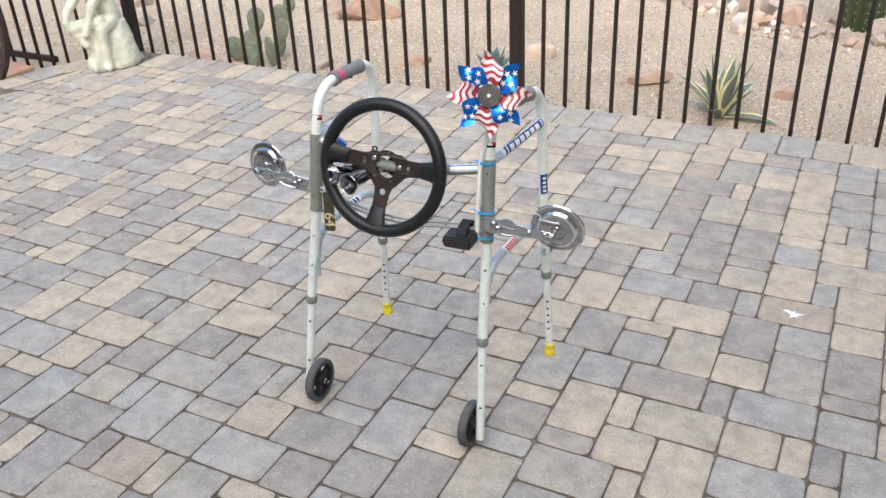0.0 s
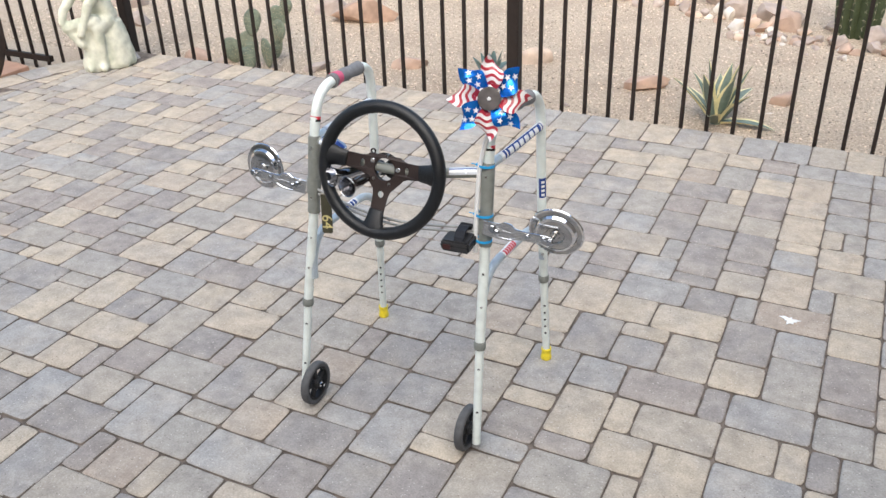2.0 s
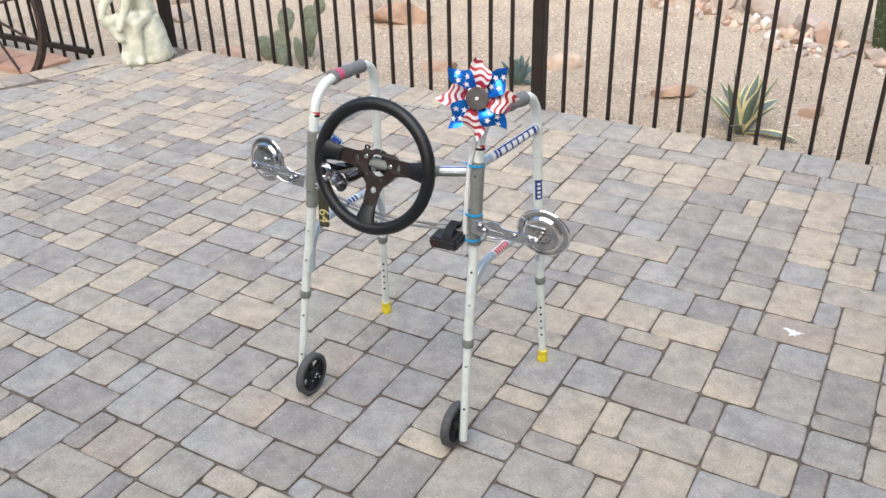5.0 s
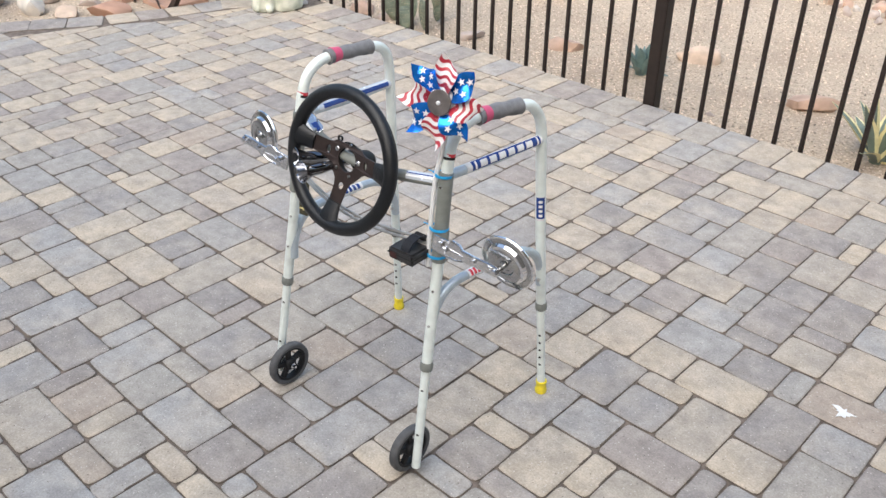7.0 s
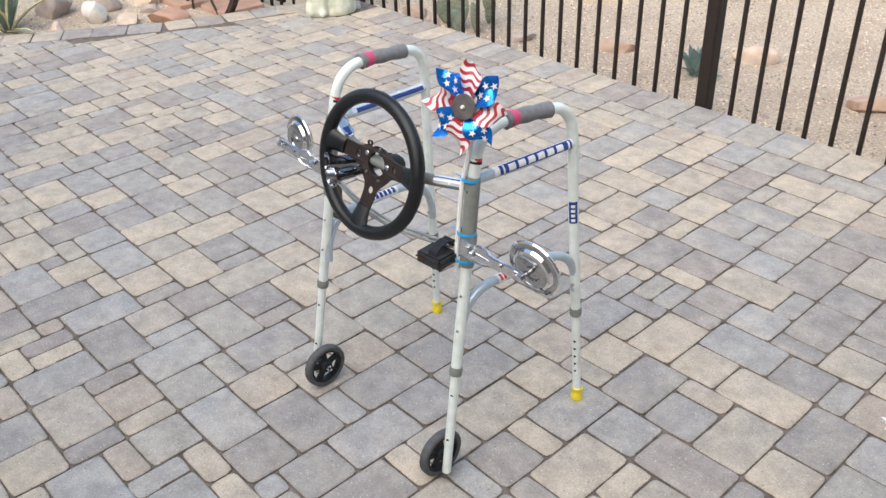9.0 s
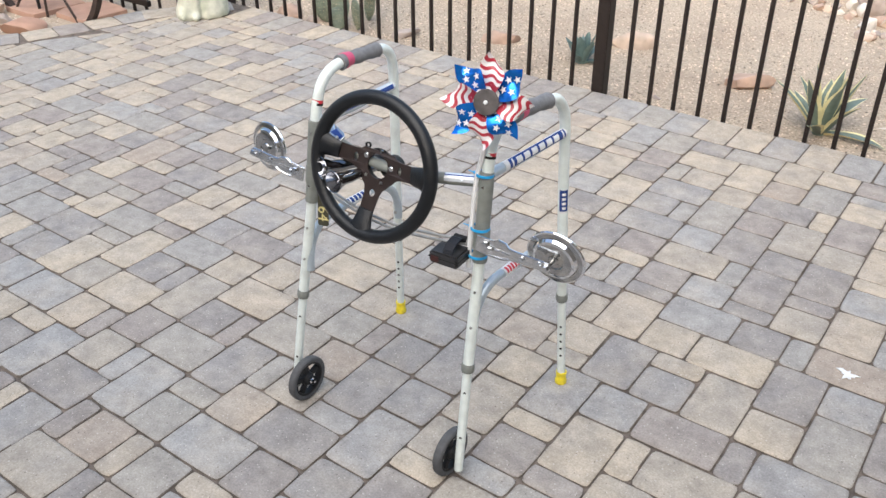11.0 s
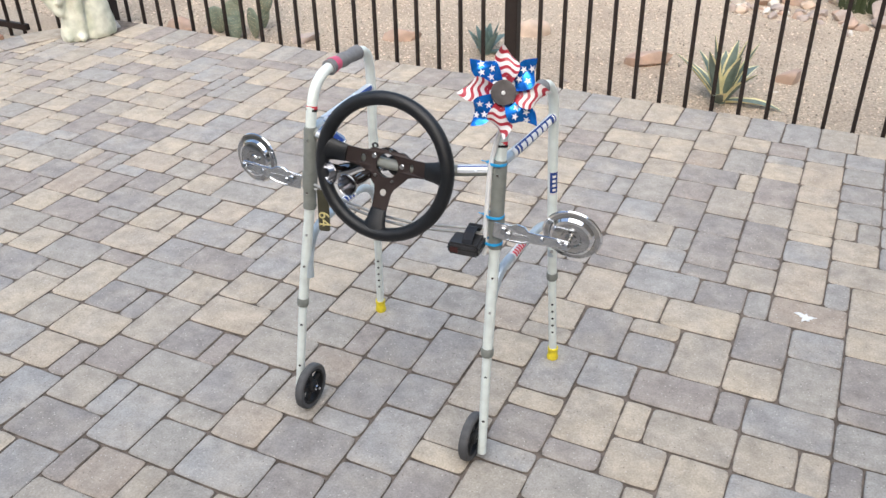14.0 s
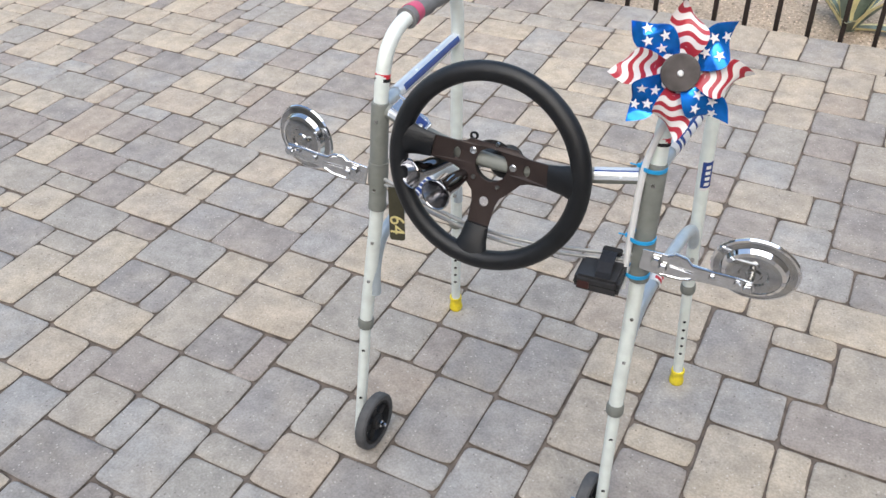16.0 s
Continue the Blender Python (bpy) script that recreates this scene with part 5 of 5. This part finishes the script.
def lay_field(i0, i1, j0, j1):
    """Fills the lattice with the known plan, and goes on in the same mixed bond beyond it."""
    taken, out = {}, []

    def put(i, j, kind):
        w, h = PIECES[kind]
        cells = [(i + a, j + b) for a in range(w) for b in range(h)]
        if any(c in taken for c in cells):
            return False
        for c in cells:
            taken[c] = kind
        out.append((i, j, kind))
        return True

    for row, line in enumerate(PLAN.split()):
        for column, kind in enumerate(line):
            if kind != ".":
                put(PLAN_COLUMN + column, PLAN_ROW - row, kind)
    rnd = random.Random(21)
    for j in range(j0, j1):
        for i in range(i0, i1):
            if (i, j) in taken:
                continue
            run = 0
            while (i + run, j) not in taken and run < 4:
                run += 1
            order = ["A", "B", "C", "D", "E"]
            weights = [0.30, 0.26, 0.18, 0.12, 0.07]
            picks = []
            while order:
                k = rnd.choices(range(len(order)), weights)[0]
                picks.append(order.pop(k))
                weights.pop(k)
            good = [p for p in picks if PIECES[p][0] <= run and run - PIECES[p][0] != 1] or picks
            if not any(put(i, j, p) for p in good):
                if not any(put(i, j, p) for p in picks):
                    put(i, j, "F")
    return out


def paver_outline(w, h, rnd):
    """The outline of one tumbled paver: rounded uneven corners and sides that bow and wander a little."""
    g = 0.0004
    x0, x1, y0, y1 = g, w - g, g, h - g
    corners = (((x0, y0), (0, 1), (1, 0)), ((x1, y0), (-1, 0), (0, 1)), ((x1, y1), (0, -1), (-1, 0)), ((x0, y1), (1, 0), (0, -1)))
    loop = []
    for k, ((cx, cy), into, out) in enumerate(corners):
        c, b = rnd.uniform(0.0110, 0.0200), rnd.uniform(0.0003, 0.0027)
        e = rnd.uniform(0.0003, 0.0027)
        loop.append((cx + into[0] * c + out[0] * b, cy + into[1] * c + out[1] * b))
        loop.append((cx + (into[0] + out[0]) * c * 0.32, cy + (into[1] + out[1]) * c * 0.32))
        loop.append((cx + out[0] * c + into[0] * e, cy + out[1] * c + into[1] * e))
        nx, ny = corners[(k + 1) % 4][0]
        for t in (0.34, 0.66):
            t += rnd.uniform(-0.06, 0.06)
            d = rnd.uniform(-0.0003, 0.0009)
            loop.append((cx + (nx - cx) * t + into[0] * d, cy + (ny - cy) * t + into[1] * d))
    return loop


def paver_shape(loop, tilt=(0, 0, 0)):
    """Vertices and faces of a paver with rounded shoulders and a faintly domed top near z = 0."""
    cx, cy = sum(p[0] for p in loop) / len(loop), sum(p[1] for p in loop) / len(loop)
    n = len(loop)
    vs = []
    for inset, z in ((0.0, -0.022), (0.0003, -0.0080), (0.0015, -0.0045), (0.0048, -0.0018), (0.0130, -0.0003)):
        for x, y in loop:
            d = math.hypot(x - cx, y - cy)
            k = max(0.0, 1 - inset / d) if d > 1e-6 else 0
            vs.append((cx + (x - cx) * k, cy + (y - cy) * k, z + (tilt[0] + tilt[1] * (x - cx) + tilt[2] * (y - cy) if z > -0.01 else 0)))
    vs.append((cx, cy, 0.0009 + tilt[0]))
    fs = []
    for lv in range(4):
        for k in range(n):
            a, q = lv * n + k, lv * n + (k + 1) % n
            fs.append((a, q, q + n, a + n))
    fs += [(4 * n + k, 4 * n + (k + 1) % n, 5 * n) for k in range(n)]
    return vs, fs


def smooth_mesh(name, vs, fs):
    me = bpy.data.meshes.new(name)
    me.from_pydata(vs, [], fs)
    me.materials.append(PAVER)
    me.materials.append(JOINT)
    for p in me.polygons:
        p.use_smooth = True
        # skirt and lower shoulder take joint sand colour; this also paints in joint shade
        p.material_index = 1 if min(vs[k][2] for k in p.vertices) < -0.0058 else 0
    return me


def clip_loop(loop, a, b, gap):
    """Keeps the part of a loop on the right of the way from a to b, at least gap from it."""
    d = (Vector(b) - Vector(a)).normalized()
    nrm = Vector((d.y, -d.x))
    dist = [(Vector(p) - Vector(a)).dot(nrm) - gap for p in loop]
    out = []
    for k in range(len(loop)):
        p, q, dp, dq = loop[k], loop[(k + 1) % len(loop)], dist[k], dist[(k + 1) % len(loop)]
        if dp >= 0:
            out.append(p)
        if dp * dq < 0:
            t = dp / (dp - dq)
            out.append((p[0] + (q[0] - p[0]) * t, p[1] + (q[1] - p[1]) * t))
    return out


def area(loop):
    return abs(sum(a[0] * b[1] - b[0] * a[1] for a, b in zip(loop, loop[1:] + loop[:1]))) / 2


BORDER = 0.205


def lay_patio():
    rnd = random.Random(8)
    far_v, far_f = [], []
    shapes = {k: [smooth_mesh("paver", *paver_shape(paver_outline(w * UX, h * UY, rnd), (rnd.uniform(-0.0012, 0.0012), rnd.uniform(-0.01, 0.01), rnd.uniform(-0.01, 0.01)))) for _ in range(9)] for k, (w, h) in PIECES.items()}
    i0, i1 = int((-6.7 - X0) / UX), int((RIGHT - X0) / UX)
    j0, j1 = int((NEAR - Y0) / UY) - 2, int((border_edge(-4.5) - Y0) / UY) + 2
    nearest = []

    def add_far(loop):
        vs, fs = paver_shape(loop, (rnd.uniform(-0.001, 0.001), rnd.uniform(-0.01, 0.01), rnd.uniform(-0.01, 0.01)))
        base = len(far_v)
        far_v.extend(vs)
        far_f.extend(tuple(k + base for k in f) for f in fs)

    for i, j, kind in lay_field(i0, i1, j0, j1):
        w, h = PIECES[kind][0] * UX, PIECES[kind][1] * UY
        x, y = lattice(i, j)
        loop = [(x + a, y + b) for a, b in paver_outline(w, h, rnd)]
        cut = loop
        for a, b in zip(EDGE, EDGE[1:]):
            if min(a[1], b[1]) - 0.6 < y < max(a[1], b[1]) + 0.3:
                cut = clip_loop(cut, a, b, BORDER + 0.003) if cut else cut
        if cut and y + h > 3.8:
            cut = clip_loop(cut, (-9, border_edge(-9) - 0.002), (9, border_edge(9) - 0.002), 0)
        if len(cut) < 3 or area(cut) < 0.0007:
            continue
        if cut == loop and -2.3 < x < 0.35 and 1.0 < y < 3.1:
            nearest.append((math.hypot(x + w / 2 + 0.85, (y + h / 2 - 1.75) * 1.1), x, y, kind))
        else:
            add_far(cut)
    nearest.sort()
    for d, x, y, kind in nearest[:300]:
        o = new("paver", rnd.choice(shapes[kind]))
        o.parent = patio
        o.location = (x, y, 0)
    for d, x, y, kind in nearest[300:]:
        add_far([(x + a, y + b) for a, b in paver_outline(PIECES[kind][0] * UX, PIECES[kind][1] * UY, rnd)])
    # border course along the fence
    x = -0.904 - 0.1525 * 21
    while x < RIGHT - 0.2:
        deep = fence_edge(x) - border_edge(x)
        add_far([(x + a, border_edge(x + a) + q) for a, q in paver_outline(0.1525, deep, rnd)])
        x += 0.1525
    # border course along the curved edge
    for a, b in zip(EDGE, EDGE[1:]):
        a, b = Vector(a), Vector(b)
        d = (b - a).normalized()
        s = Vector((d.y, -d.x))
        n = max(1, round((b - a).length / 0.172))
        w = (b - a).length / n
        for k in range(n):
            base = a + d * w * k
            add_far([tuple(base + d * p + s * q) for p, q in paver_outline(w, BORDER - 0.004, rnd)])
    ob = new("paver_field", smooth_mesh("paver_field", far_v, far_f))
    ob.parent = patio
    tagged(ob, kind="stuff")


lay_patio()

# a splash of white paint on one paver
sp = random.Random(3)
loop = []
for k in range(22):
    q = 2 * math.pi * k / 22
    r = 0.0155 * (1 + 0.45 * sp.uniform(-1, 1) + (0.7 if k in (3, 11, 12, 17) else 0))
    loop.append((r * 1.25 * math.cos(q), r * math.sin(q)))
solid("paint_splash", slab([loop], 0.0012, pose(-0.053, 2.598, 0.0032, 0, 0, -30), 0.0003), WHITE, "small dried splash of white paint on a paver", "paint")
